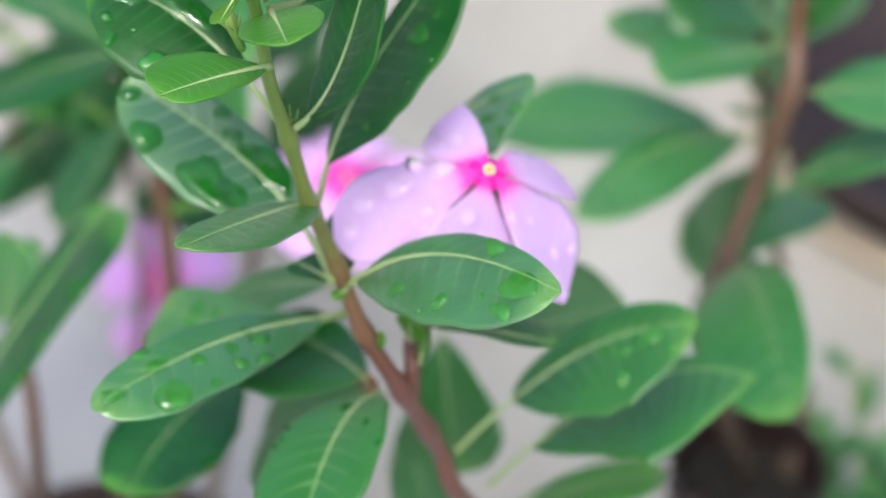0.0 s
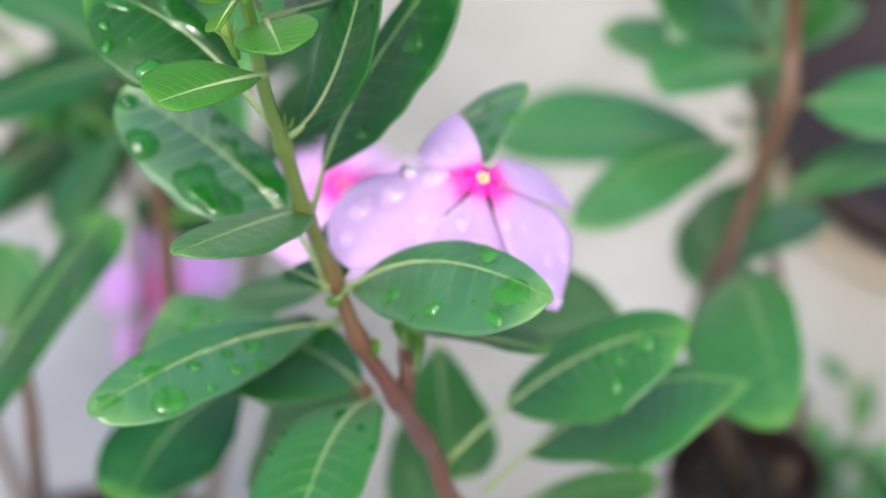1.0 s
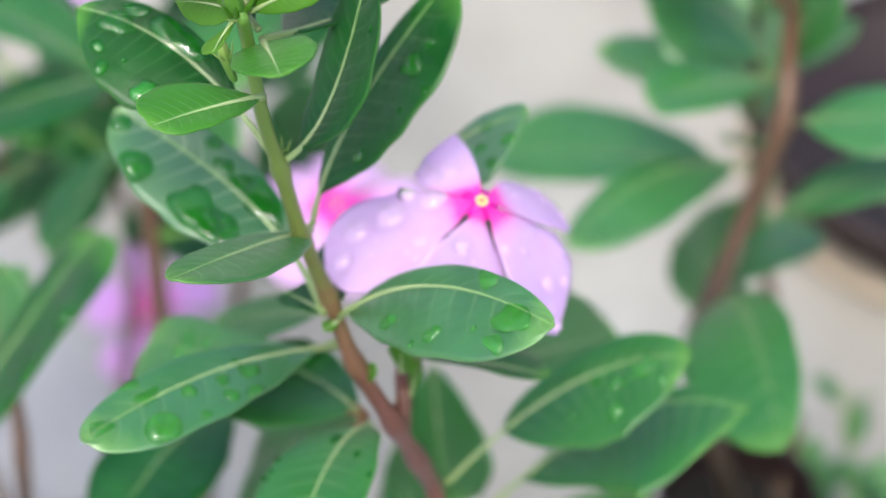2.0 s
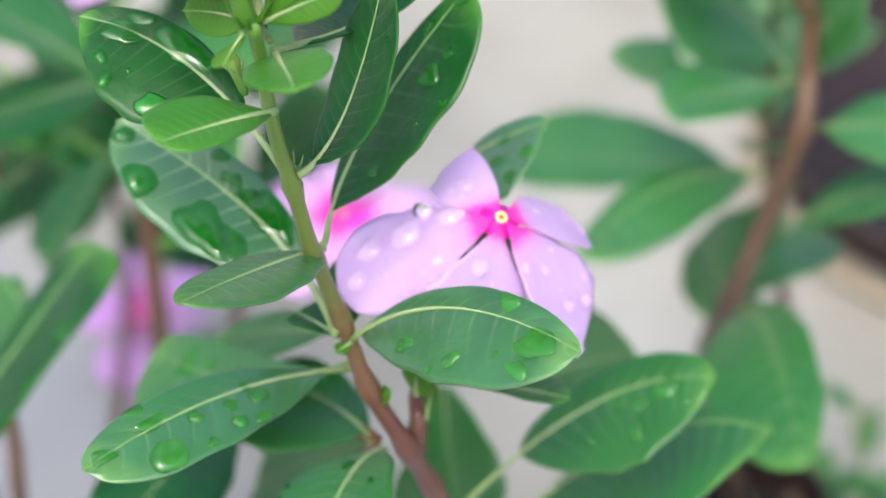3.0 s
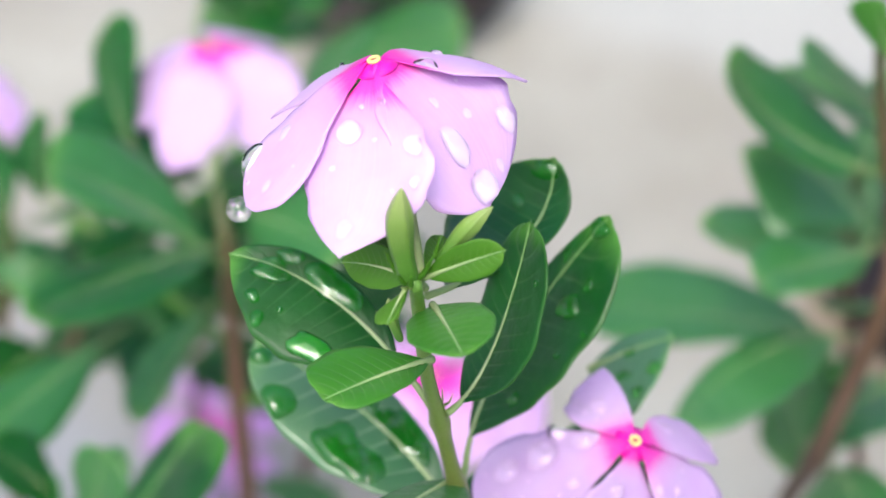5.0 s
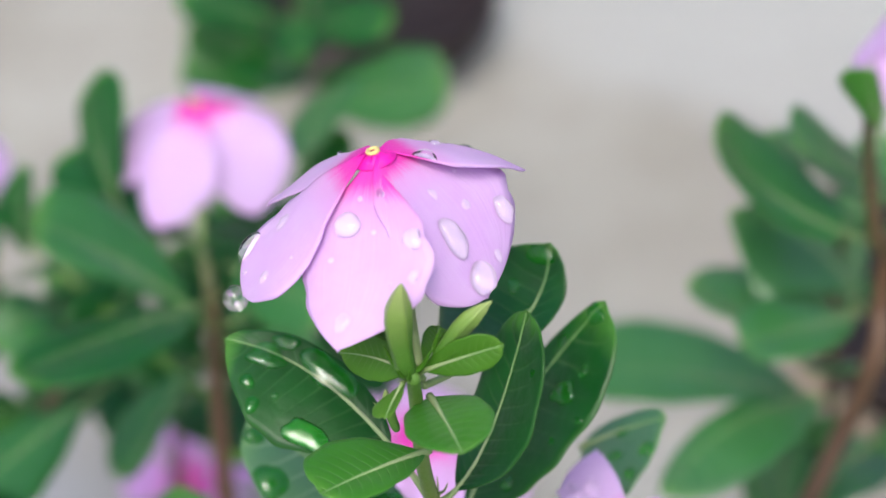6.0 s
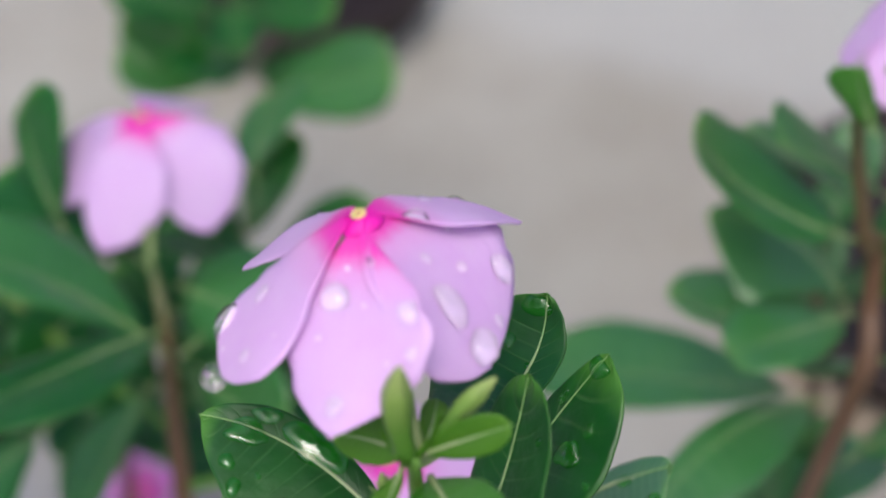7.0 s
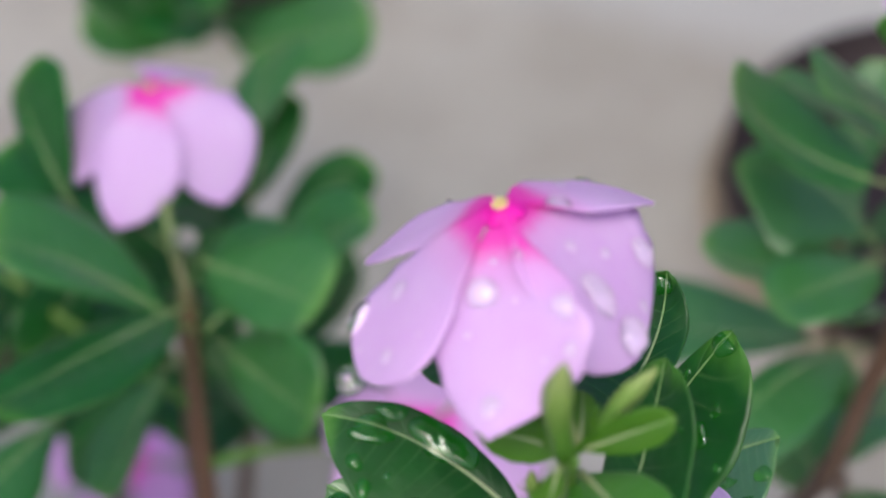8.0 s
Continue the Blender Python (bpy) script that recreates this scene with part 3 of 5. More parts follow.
near = thing("periwinkle_plant", (0.0740, 0.4452, 0.0540), "green periwinkle plant with a reddish stem, wet leaves and lilac flowers", "plant", "periwinkle plants")
right = thing("periwinkle_plant", (0.0860, 0.4512, 0.0540), "periwinkle plant with a brown stem and broad green leaves", "plant", "periwinkle plants")
left = thing("periwinkle_plant", (-0.1036, 0.4039, 0.0290), "low periwinkle plant with glossy curled leaves", "plant", "periwinkle plants")
back = thing("periwinkle_plant", (-0.0816, 0.4239, 0.0290), "bushy periwinkle plant with brown stems and pale pink flowers", "plant", "periwinkle plants")
far = thing("periwinkle_plant", (-0.0351, 0.8112, 0.0140), "small periwinkle plant growing in a dark pot", "plant", "periwinkle plants")
weed = thing("weed", (0.1328, 0.4730, 0.0000), "small pale green weed beside a dark pot", "weed")
tube("stem", smooth_line([(0.0740, 0.4452, 0.0540), (0.0439, 0.3629, 0.1311), (0.0071, 0.2846, 0.2476), (-0.0005, 0.2766, 0.2750), (-0.0063, 0.2698, 0.2970), (-0.0119, 0.2683, 0.3119), (-0.0158, 0.2693, 0.3260), (-0.0194, 0.2678, 0.3407), (-0.0219, 0.2669, 0.3546), (-0.0238, 0.2648, 0.3666), (-0.0250, 0.2632, 0.3808), (-0.0255, 0.2608, 0.3882)], 8), [0.0020, 0.0017, 0.0014, 0.0012, 0.00103, 0.0009], STEM, near, "reddish stem turning green towards its tip", 12, [(0.30, 0.35), (0.36, 0.5), (0.455, 0.4), (0.545, 0.35), (0.63, 0.3), (0.727, 0.45)])
tube("branch", smooth_line([(-0.0048, 0.2712, 0.2940), (-0.0045, 0.2722, 0.3005), (-0.0044, 0.2780, 0.3009), (0.0015, 0.2853, 0.3000), (0.0071, 0.2926, 0.3019)], 8), [0.0016, 0.0013, 0.0010, 0.0008], STEM, near, "short reddish side shoot", 12, ())
tube("stem", smooth_line([(0.0860, 0.4512, 0.0540), (0.0649, 0.4249, 0.1429), (0.0652, 0.4037, 0.1924), (0.0710, 0.4068, 0.2146), (0.0759, 0.4087, 0.2383), (0.0768, 0.4159, 0.2482), (0.0760, 0.4179, 0.2639), (0.0728, 0.4139, 0.2679), (0.0673, 0.4132, 0.2945), (0.0638, 0.4063, 0.3202)], 8), [0.0026, 0.0024, 0.0021, 0.0018, 0.0012], BROWN, right, "brown upright stem", 12, [(0.44, 0.3), (0.22, 0.3)])
tube("stem", smooth_line([(-0.1036, 0.4039, 0.0290), (-0.0953, 0.3804, 0.1310), (-0.0907, 0.3660, 0.1711), (-0.0901, 0.3671, 0.1830), (-0.0901, 0.3661, 0.2039), (-0.0907, 0.3672, 0.2131)], 8), [0.0022, 0.0018, 0.0012], BROWN, left, "thin brown stem", 12, ())
tube("stem", smooth_line([(-0.0816, 0.4239, 0.0290), (-0.0651, 0.4278, 0.1131), (-0.0656, 0.4259, 0.1330), (-0.0649, 0.4223, 0.1620), (-0.0658, 0.4249, 0.1864), (-0.0664, 0.4277, 0.2110), (-0.0665, 0.4275, 0.2353), (-0.0692, 0.4384, 0.2435)], 8), [0.003, 0.0027, 0.0023, 0.0018, 0.0011], BROWN, back, "brown woody stem", 12, ())
tube("branch", smooth_line([(-0.0658, 0.4249, 0.1864), (-0.0497, 0.4241, 0.1911), (-0.0317, 0.4216, 0.1940), (-0.0190, 0.4177, 0.2010)], 8), [0.0014, 0.0011, 0.0008], BUD, back, "green side shoot", 12, ())
tube("branch", smooth_line([(-0.0905, 0.5130, 0.0585), (-0.0900, 0.5450, 0.0300), (-0.0888, 0.5617, 0.0156)], 8), [0.0012, 0.0009], BUD, back, "green side shoot", 12, ())
tube("branch", smooth_line([(-0.0662, 0.4286, 0.2010), (-0.0928, 0.4634, 0.1923), (-0.1318, 0.5235, 0.1762)], 8), [0.0014, 0.0011, 0.0008], BUD, back, "green side shoot", 12, ())
sprig(back, [(-0.0936, 0.4339, 0.0290), (-0.0889, 0.5250, 0.0633), (-0.0877, 0.5129, 0.1328), (-0.0876, 0.5073, 0.1817)], [0.0024, 0.0018, 0.001], BROWN, 4, 0.046, 0.021, 11, start=0.5)
sprig(back, [(-0.1016, 0.4239, 0.0290), (-0.1354, 0.4900, 0.0556), (-0.1298, 0.4728, 0.1472), (-0.1226, 0.4756, 0.2045)], [0.0024, 0.0018, 0.001], BROWN, 4, 0.046, 0.021, 5, start=0.55)
sprig(back, [(-0.0696, 0.4359, 0.0290), (-0.0533, 0.5016, 0.0943), (-0.0509, 0.4880, 0.1624), (-0.0521, 0.4883, 0.2063)], [0.0024, 0.0018, 0.001], BROWN, 6, 0.046, 0.022, 23)
sprig(right, [(0.0960, 0.4512, 0.0540), (0.0997, 0.4594, 0.0794), (0.0807, 0.4527, 0.1707), (0.0733, 0.4498, 0.2439)], [0.0024, 0.0018, 0.001], BROWN, 3, 0.046, 0.022, 8, PALE, start=0.72)
sprig(far, [(-0.0351, 0.8112, 0.0140), (-0.0529, 0.6543, 0.1109), (-0.0552, 0.6283, 0.1502), (-0.0560, 0.6110, 0.1765)], [0.0018, 0.0014, 0.0008], BROWN, 4, 0.040, 0.020, 31)
sprig(weed, [(0.1128, 0.4730, 0.0000), (0.1008, 0.4650, 0.0240), (0.0868, 0.4630, 0.0500)], [0.0012, 0.0009, 0.0005], BUD, 5, 0.021, 0.011, 50, MID, start=0.15)
sprig(weed, [(0.1208, 0.4760, 0.0000), (0.1128, 0.4730, 0.0240), (0.1028, 0.4750, 0.0600)], [0.0012, 0.0009, 0.0005], BUD, 5, 0.021, 0.011, 51, MID, start=0.15)
sprig(weed, [(0.1288, 0.4730, 0.0000), (0.1248, 0.4810, 0.0240), (0.1188, 0.4870, 0.0700)], [0.0012, 0.0009, 0.0005], BUD, 5, 0.021, 0.011, 52, MID, start=0.15)
sprig(weed, [(0.1368, 0.4760, 0.0000), (0.1368, 0.4650, 0.0240), (0.1348, 0.4630, 0.0500)], [0.0012, 0.0009, 0.0005], BUD, 5, 0.021, 0.011, 53, MID, start=0.15)
sprig(weed, [(0.1448, 0.4730, 0.0000), (0.1488, 0.4730, 0.0240), (0.1508, 0.4750, 0.0600)], [0.0012, 0.0009, 0.0005], BUD, 5, 0.021, 0.011, 54, MID, start=0.15)
sprig(weed, [(0.1528, 0.4760, 0.0000), (0.1608, 0.4810, 0.0240), (0.1668, 0.4870, 0.0700)], [0.0012, 0.0009, 0.0005], BUD, 5, 0.021, 0.011, 55, MID, start=0.15)
sprig(weed, [(0.1608, 0.4730, 0.0000), (0.1728, 0.4650, 0.0240), (0.1828, 0.4630, 0.0500)], [0.0012, 0.0009, 0.0005], BUD, 5, 0.021, 0.011, 56, MID, start=0.15)
sprig(weed, [(0.1688, 0.4760, 0.0000), (0.1848, 0.4730, 0.0240), (0.1988, 0.4750, 0.0600)], [0.0012, 0.0009, 0.0005], BUD, 5, 0.021, 0.011, 57, MID, start=0.15)
sprig(weed, [(0.1768, 0.4730, 0.0000), (0.1968, 0.4810, 0.0240), (0.2148, 0.4870, 0.0700)], [0.0012, 0.0009, 0.0005], BUD, 5, 0.021, 0.011, 58, MID, start=0.15)
tube("branch", smooth_line([(-0.0650, 0.4259, 0.1330), (-0.0684, 0.4534, 0.1520), (-0.0681, 0.4565, 0.1766), (-0.0691, 0.4705, 0.1951)], 8), [0.0014, 0.0011, 0.0008], BROWN, back, "thin brown side shoot", 10, ())
tube("branch", smooth_line([(-0.1298, 0.4728, 0.1472), (-0.1110, 0.4686, 0.1599), (-0.1092, 0.4837, 0.1824)], 8), [0.0012, 0.0008], BROWN, back, "thin brown side shoot", 10, ())

# ---- leaves ----
near_front = leaf(near, (-0.0143, 0.2683, 0.3222), (-0.0003, 0.2580, 0.3398), (0.0165, 0.2400, 0.3504), (0.3554, 0.8241, 0.4411), 0.0149, stalk=0.06, mat=WAXY, shape=(0.79, 0.49), lop=-0.53)
near_low_left = leaf(near, (-0.0134, 0.2736, 0.3101), (-0.0318, 0.2589, 0.3209), (-0.0503, 0.2407, 0.3255), (0.6092, -0.7700, -0.1897), 0.0128, stalk=0.14, mat=WAXY, shape=(0.80, 0.44), lop=0.34)
near_small_front = leaf(near, (-0.0182, 0.2728, 0.3365), (-0.0262, 0.2576, 0.3477), (-0.0351, 0.2392, 0.3599), (0.9066, -0.4187, 0.0525), 0.0124, stalk=0.06, mat=PALE, shape=(0.85, 0.50), lop=0.37)
near_big_drops = leaf(near, (-0.0163, 0.2681, 0.3236), (-0.0287, 0.2846, 0.3313), (-0.0498, 0.2993, 0.3371), (-0.7095, -0.6778, -0.1927), 0.0165, stalk=0.26, mat=VEINED, shape=(0.54, 0.48), lop=0.38, quilt=0.0001, rib=0.00042)
near_upper_left = leaf(near, (-0.0225, 0.2661, 0.3570), (-0.0362, 0.2800, 0.3648), (-0.0515, 0.2868, 0.3678), (-0.6252, -0.7140, -0.3153), 0.0154, stalk=0.22, mat=LEAF, shape=(0.57, 0.60), lop=0.51, quilt=0.0001)
near_small_upper = leaf(near, (-0.0231, 0.2608, 0.3735), (-0.0300, 0.2547, 0.3768), (-0.0369, 0.2485, 0.3791), (0.6781, -0.7330, 0.0539), 0.0115, stalk=0.04, mat=FRESH, lop=-0.23, quilt=0.0002, rib=0.0003)
near_small_right = leaf(near, (-0.0231, 0.2651, 0.3794), (-0.0214, 0.2554, 0.3855), (-0.0195, 0.2453, 0.3906), (0.9631, 0.2431, 0.1158), 0.0115, stalk=0.02, mat=FRESH, shape=(0.78, 0.62), lop=0.05, quilt=0.0002, rib=0.0003)
near_inner_right = leaf(near, (-0.0210, 0.2661, 0.3570), (-0.0147, 0.2729, 0.3623), (-0.0095, 0.2834, 0.3771), (-0.5272, 0.7699, -0.3595), 0.0151, stalk=0.16, shape=(0.78, 0.47), lop=-0.21)
near_right = leaf(near, (-0.0179, 0.2736, 0.3373), (-0.0120, 0.2871, 0.3468), (0.0027, 0.2961, 0.3664), (-0.5542, 0.8013, -0.2253), 0.0169, stalk=0.15, shape=(0.66, 0.40), lop=-0.64, foot=(-0.0189, 0.2688, 0.3400))
near_top_right = leaf(near, (-0.0238, 0.2705, 0.3757), (-0.0096, 0.2922, 0.3657), (-0.0052, 0.3023, 0.3721), (-0.8464, 0.4663, -0.2572), 0.0175, stalk=0.08, shape=(0.86, 0.62), lop=0.52)
near_behind_flower = leaf(near, (0.0028, 0.3083, 0.3214), (0.0089, 0.3068, 0.3273), (0.0151, 0.3050, 0.3322), (0.1225, 0.9795, 0.1596), 0.0160, stalk=0.02, mat=WAXY, shape=(0.5, 0.4), lop=-0.65, quilt=0.0002)
near_right_low = leaf(near, (0.0023, 0.2794, 0.2696), (0.0243, 0.2912, 0.2826), (0.0430, 0.2881, 0.2924), (-0.2368, 0.9702, 0.0515), 0.0208, stalk=0.22, mat=MID, shape=(0.54, 0.48), lop=-0.49)
near_right_low_back = leaf(near, (0.0088, 0.2903, 0.2478), (0.0341, 0.3005, 0.2639), (0.0547, 0.2925, 0.2743), (-0.0137, 0.9981, -0.0601), 0.0256, stalk=0.14, mat=MID, shape=(0.72, 0.46), lop=-0.75)
near_bottom = leaf(near, (-0.0096, 0.2713, 0.2941), (-0.0157, 0.2576, 0.3016), (-0.0213, 0.2369, 0.3006), (0.9128, -0.2488, 0.3239), 0.0200, stalk=0.08, mat=MID, lop=-0.04)
near_left_back = leaf(near, (-0.0148, 0.2756, 0.3094), (-0.0320, 0.2876, 0.2920), (-0.0491, 0.3086, 0.2763), (-0.3371, -0.8182, -0.4657), 0.0184, stalk=0.1, mat=PALE, shape=(0.95, 0.38), lop=0.38)
near_under_left = leaf(near, (-0.0106, 0.2744, 0.2918), (-0.0195, 0.2888, 0.2859), (-0.0316, 0.3032, 0.2762), (-0.6803, -0.6642, -0.3098), 0.0194, stalk=0.1, mat=MID, shape=(0.80, 0.41), lop=0.40)
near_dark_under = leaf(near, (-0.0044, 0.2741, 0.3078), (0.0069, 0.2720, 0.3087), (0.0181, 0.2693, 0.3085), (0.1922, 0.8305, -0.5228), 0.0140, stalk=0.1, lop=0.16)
near_axil_left = leaf(near, (-0.0164, 0.2679, 0.3235), (-0.0196, 0.2719, 0.3222), (-0.0228, 0.2756, 0.3203), (-0.7896, -0.6032, 0.1125), 0.0090, stalk=0.05, lop=-0.35, quilt=0.0002, rib=0.0003)
near_axil_right = leaf(near, (-0.0148, 0.2708, 0.3209), (-0.0156, 0.2775, 0.3225), (-0.0157, 0.2844, 0.3236), (-0.7162, 0.0852, -0.6926), 0.0120, stalk=0.05, lop=-0.43, quilt=0.0002, rib=0.0003)
near_axil_tiny = leaf(near, (-0.0047, 0.2722, 0.3059), (-0.0048, 0.2720, 0.3086), (-0.0046, 0.2721, 0.3113), (-0.7450, 0.6669, 0.0158), 0.0060, stalk=0.05, mat=YOUNG, lop=-0.12, quilt=0.0001, rib=0.0002)
near_mid_back = leaf(near, (-0.0168, 0.2946, 0.2956), (-0.0287, 0.3078, 0.2822), (-0.0402, 0.3201, 0.2667), (-0.6604, -0.7417, -0.1177), 0.0200, stalk=0.1, mat=MID, fine=False, lop=0.43)
near_low_back_right = leaf(near, (0.0004, 0.3365, 0.2396), (0.0015, 0.3262, 0.2301), (0.0038, 0.3168, 0.2199), (0.6931, -0.4455, 0.5666), 0.0270, stalk=0.05, mat=MID, fine=False, lop=0.04)
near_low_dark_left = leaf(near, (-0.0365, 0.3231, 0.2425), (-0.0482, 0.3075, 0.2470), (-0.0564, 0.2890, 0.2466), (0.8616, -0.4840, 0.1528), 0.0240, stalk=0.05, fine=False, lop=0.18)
near_back_low_flower = leaf(near, (0.0125, 0.3017, 0.2755), (0.0251, 0.3209, 0.2602), (0.0366, 0.3397, 0.2428), (-0.5760, 0.7110, 0.4032), 0.0200, stalk=0.05, mat=MID, fine=False, lop=0.09)
near_deep_right = leaf(near, (0.0135, 0.3167, 0.2089), (0.0284, 0.3199, 0.2125), (0.0439, 0.3223, 0.2145), (-0.0856, 0.8982, -0.4311), 0.0200, stalk=0.05, mat=FRESH, fine=False, lop=-0.33)
near_bract_left = leaf(near, (-0.0260, 0.2628, 0.3868), (-0.0304, 0.2668, 0.3850), (-0.0349, 0.2694, 0.3832), (-0.2774, -0.4240, -0.8622), 0.0062, stalk=0.02, mat=YOUNG, shape=(0.7, 0.6), quilt=0.0001, rib=0.0002)
near_bract_upper_left = leaf(near, (-0.0252, 0.2636, 0.3863), (-0.0288, 0.2672, 0.3856), (-0.0324, 0.2718, 0.3846), (-0.5296, -0.5839, -0.6153), 0.0056, stalk=0.02, mat=YOUNG, quilt=0.0001, rib=0.0002)
near_bract_right = leaf(near, (-0.0244, 0.2627, 0.3868), (-0.0194, 0.2611, 0.3911), (-0.0143, 0.2607, 0.3938), (-0.3266, 0.4289, 0.8423), 0.0052, stalk=0.02, mat=YOUNG, shape=(0.8, 0.45), quilt=0.0001, rib=0.0002)
near_bract_back = leaf(near, (-0.0240, 0.2643, 0.3856), (-0.0228, 0.2689, 0.3847), (-0.0219, 0.2737, 0.3839), (-0.9384, 0.2481, 0.2403), 0.0036, stalk=0.02, mat=YOUNG, quilt=0.0001, rib=0.0002)
near_under_flower = leaf(near, (0.0199, 0.2999, 0.3064), (0.0091, 0.3008, 0.3080), (-0.0019, 0.3017, 0.3082), (-0.0749, -0.9951, 0.0647), 0.0150, stalk=0.05, lop=-0.01)
near_sepal_low = leaf(near, (-0.0267, 0.2611, 0.3863), (-0.0279, 0.2582, 0.3863), (-0.0289, 0.2554, 0.3860), (0.6922, -0.2949, 0.6587), 0.0045, stalk=0.02, mat=YOUNG, lop=-0.36, quilt=0.0001, rib=0.0002)
near_behind_upper = leaf(near, (-0.0240, 0.2690, 0.3785), (-0.0306, 0.2810, 0.3768), (-0.0376, 0.2914, 0.3726), (-0.8705, -0.4780, -0.1173), 0.0085, stalk=0.05, mat=LEAF)
near_low_fill_b = leaf(near, (-0.0115, 0.2975, 0.2659), (-0.0237, 0.3074, 0.2493), (-0.0344, 0.3170, 0.2309), (-0.2746, -0.9049, -0.3252), 0.0270, stalk=0.05, mat=MID, fine=False, lop=0.03)
near_low_fill_c = leaf(near, (-0.0068, 0.3310, 0.2232), (-0.0050, 0.3227, 0.2155), (-0.0023, 0.3151, 0.2073), (0.6675, -0.4236, 0.6124), 0.0180, stalk=0.05, mat=MID, fine=False, lop=0.09)
near_low_fill = leaf(near, (-0.0137, 0.3201, 0.2395), (-0.0240, 0.3230, 0.2294), (-0.0335, 0.3257, 0.2179), (-0.1440, -0.9822, -0.1205), 0.0200, stalk=0.05, mat=MID, fine=False, lop=0.07)
near_axil_tiny_b = leaf(near, (-0.0032, 0.2717, 0.3011), (-0.0027, 0.2721, 0.3044), (-0.0018, 0.2728, 0.3076), (-0.5029, 0.8637, -0.0347), 0.0030, stalk=0.02, mat=YOUNG, lop=0.26, quilt=0.0001, rib=0.0002)
near_stipule = leaf(near, (-0.0109, 0.2684, 0.3076), (-0.0100, 0.2679, 0.3099), (-0.0088, 0.2675, 0.3122), (-0.3507, 0.8809, 0.3178), 0.0026, stalk=0.02, mat=YOUNG, lop=0.02, quilt=0.0001, rib=0.0002)
near_stipule_b = leaf(near, (-0.0144, 0.2672, 0.3227), (-0.0153, 0.2661, 0.3231), (-0.0163, 0.2650, 0.3232), (0.7381, -0.6564, -0.1560), 0.0022, stalk=0.02, mat=YOUNG, lop=-0.05, quilt=0.0001, rib=0.0002)
right_b1 = leaf(right, (0.0759, 0.4230, 0.2389), (0.0533, 0.4190, 0.2414), (0.0361, 0.4223, 0.2469), (0.0580, -0.9783, 0.1989), 0.0222, stalk=0.12, mat=PALE, fine=False, shape=(0.79, 0.42), lop=-0.36)
right_b2 = leaf(right, (0.0767, 0.4283, 0.2333), (0.0633, 0.4377, 0.2461), (0.0462, 0.4393, 0.2510), (-0.4642, -0.8420, -0.2750), 0.0239, stalk=0.12, mat=PALE, fine=False, shape=(0.77, 0.47), lop=0.66)
right_b3 = leaf(right, (0.0732, 0.4249, 0.2082), (0.0445, 0.4436, 0.1962), (0.0155, 0.4625, 0.1804), (-0.4559, -0.8624, -0.2202), 0.0240, stalk=0.12, mat=PALE, fine=False, lop=-0.14)
right_b3b = leaf(right, (0.0755, 0.4196, 0.2406), (0.0598, 0.4075, 0.2496), (0.0454, 0.4011, 0.2500), (0.35, -0.92, 0.10), 0.0200, stalk=0.12, mat=PALE, fine=False)
right_b4 = leaf(right, (0.0719, 0.4145, 0.2195), (0.0484, 0.3974, 0.2323), (0.0285, 0.3759, 0.2318), (0.6530, -0.7546, -0.0647), 0.0171, stalk=0.12, mat=PALE, fine=False, shape=(0.72, 0.49), lop=0.48)
right_b5 = leaf(right, (0.0785, 0.4126, 0.2340), (0.0910, 0.4086, 0.2390), (0.1061, 0.4040, 0.2417), (0.2781, 0.9581, 0.0681), 0.0220, stalk=0.12, mat=PALE, fine=False, lop=-0.11)
right_b6 = leaf(right, (0.0743, 0.4074, 0.2070), (0.0888, 0.4065, 0.2205), (0.1077, 0.4023, 0.2292), (0.2165, 0.9705, -0.1059), 0.0220, stalk=0.12, mat=PALE, fine=False, lop=-0.06)
right_b7 = leaf(right, (0.0656, 0.3938, 0.1989), (0.0670, 0.3641, 0.2196), (0.0690, 0.3267, 0.2243), (0.8664, 0.2149, 0.4507), 0.0250, stalk=0.03, mat=MID, fine=False, shape=(0.84, 0.53), lop=-0.35)
right_b8 = leaf(right, (0.0628, 0.4046, 0.1878), (0.0759, 0.4218, 0.1843), (0.0894, 0.4388, 0.1785), (-0.7969, 0.6006, -0.0657), 0.0200, stalk=0.12, mat=PALE, fine=False, lop=-0.05)
right_b9 = leaf(right, (0.0766, 0.4209, 0.2423), (0.0804, 0.4202, 0.2558), (0.0854, 0.4199, 0.2685), (-0.3607, 0.9192, 0.1582), 0.0180, stalk=0.12, mat=PALE, fine=False, lop=-0.03)
right_b9b = leaf(right, (0.0641, 0.4055, 0.1888), (0.0633, 0.4226, 0.1847), (0.0640, 0.4397, 0.1794), (-0.7201, -0.1854, -0.6686), 0.0140, stalk=0.12, mat=PALE, fine=False, lop=-0.42)
right_b10 = leaf(right, (0.0716, 0.4139, 0.2679), (0.0512, 0.4201, 0.2751), (0.0377, 0.4229, 0.2910), (-0.2722, -0.9619, -0.0243), 0.0193, stalk=0.12, mat=MID, fine=False, shape=(0.37, 0.34), lop=-0.24)
right_b11 = leaf(right, (0.0750, 0.4266, 0.2644), (0.0644, 0.4356, 0.2685), (0.0528, 0.4443, 0.2712), (-0.4691, -0.7616, 0.4471), 0.0180, stalk=0.12, mat=MID, fine=False, lop=-0.11)
right_b12 = leaf(right, (0.0775, 0.4163, 0.2759), (0.0656, 0.4153, 0.2862), (0.0529, 0.4136, 0.2949), (0.1957, -0.9740, 0.1139), 0.0180, stalk=0.12, mat=MID, fine=False, lop=-0.7)
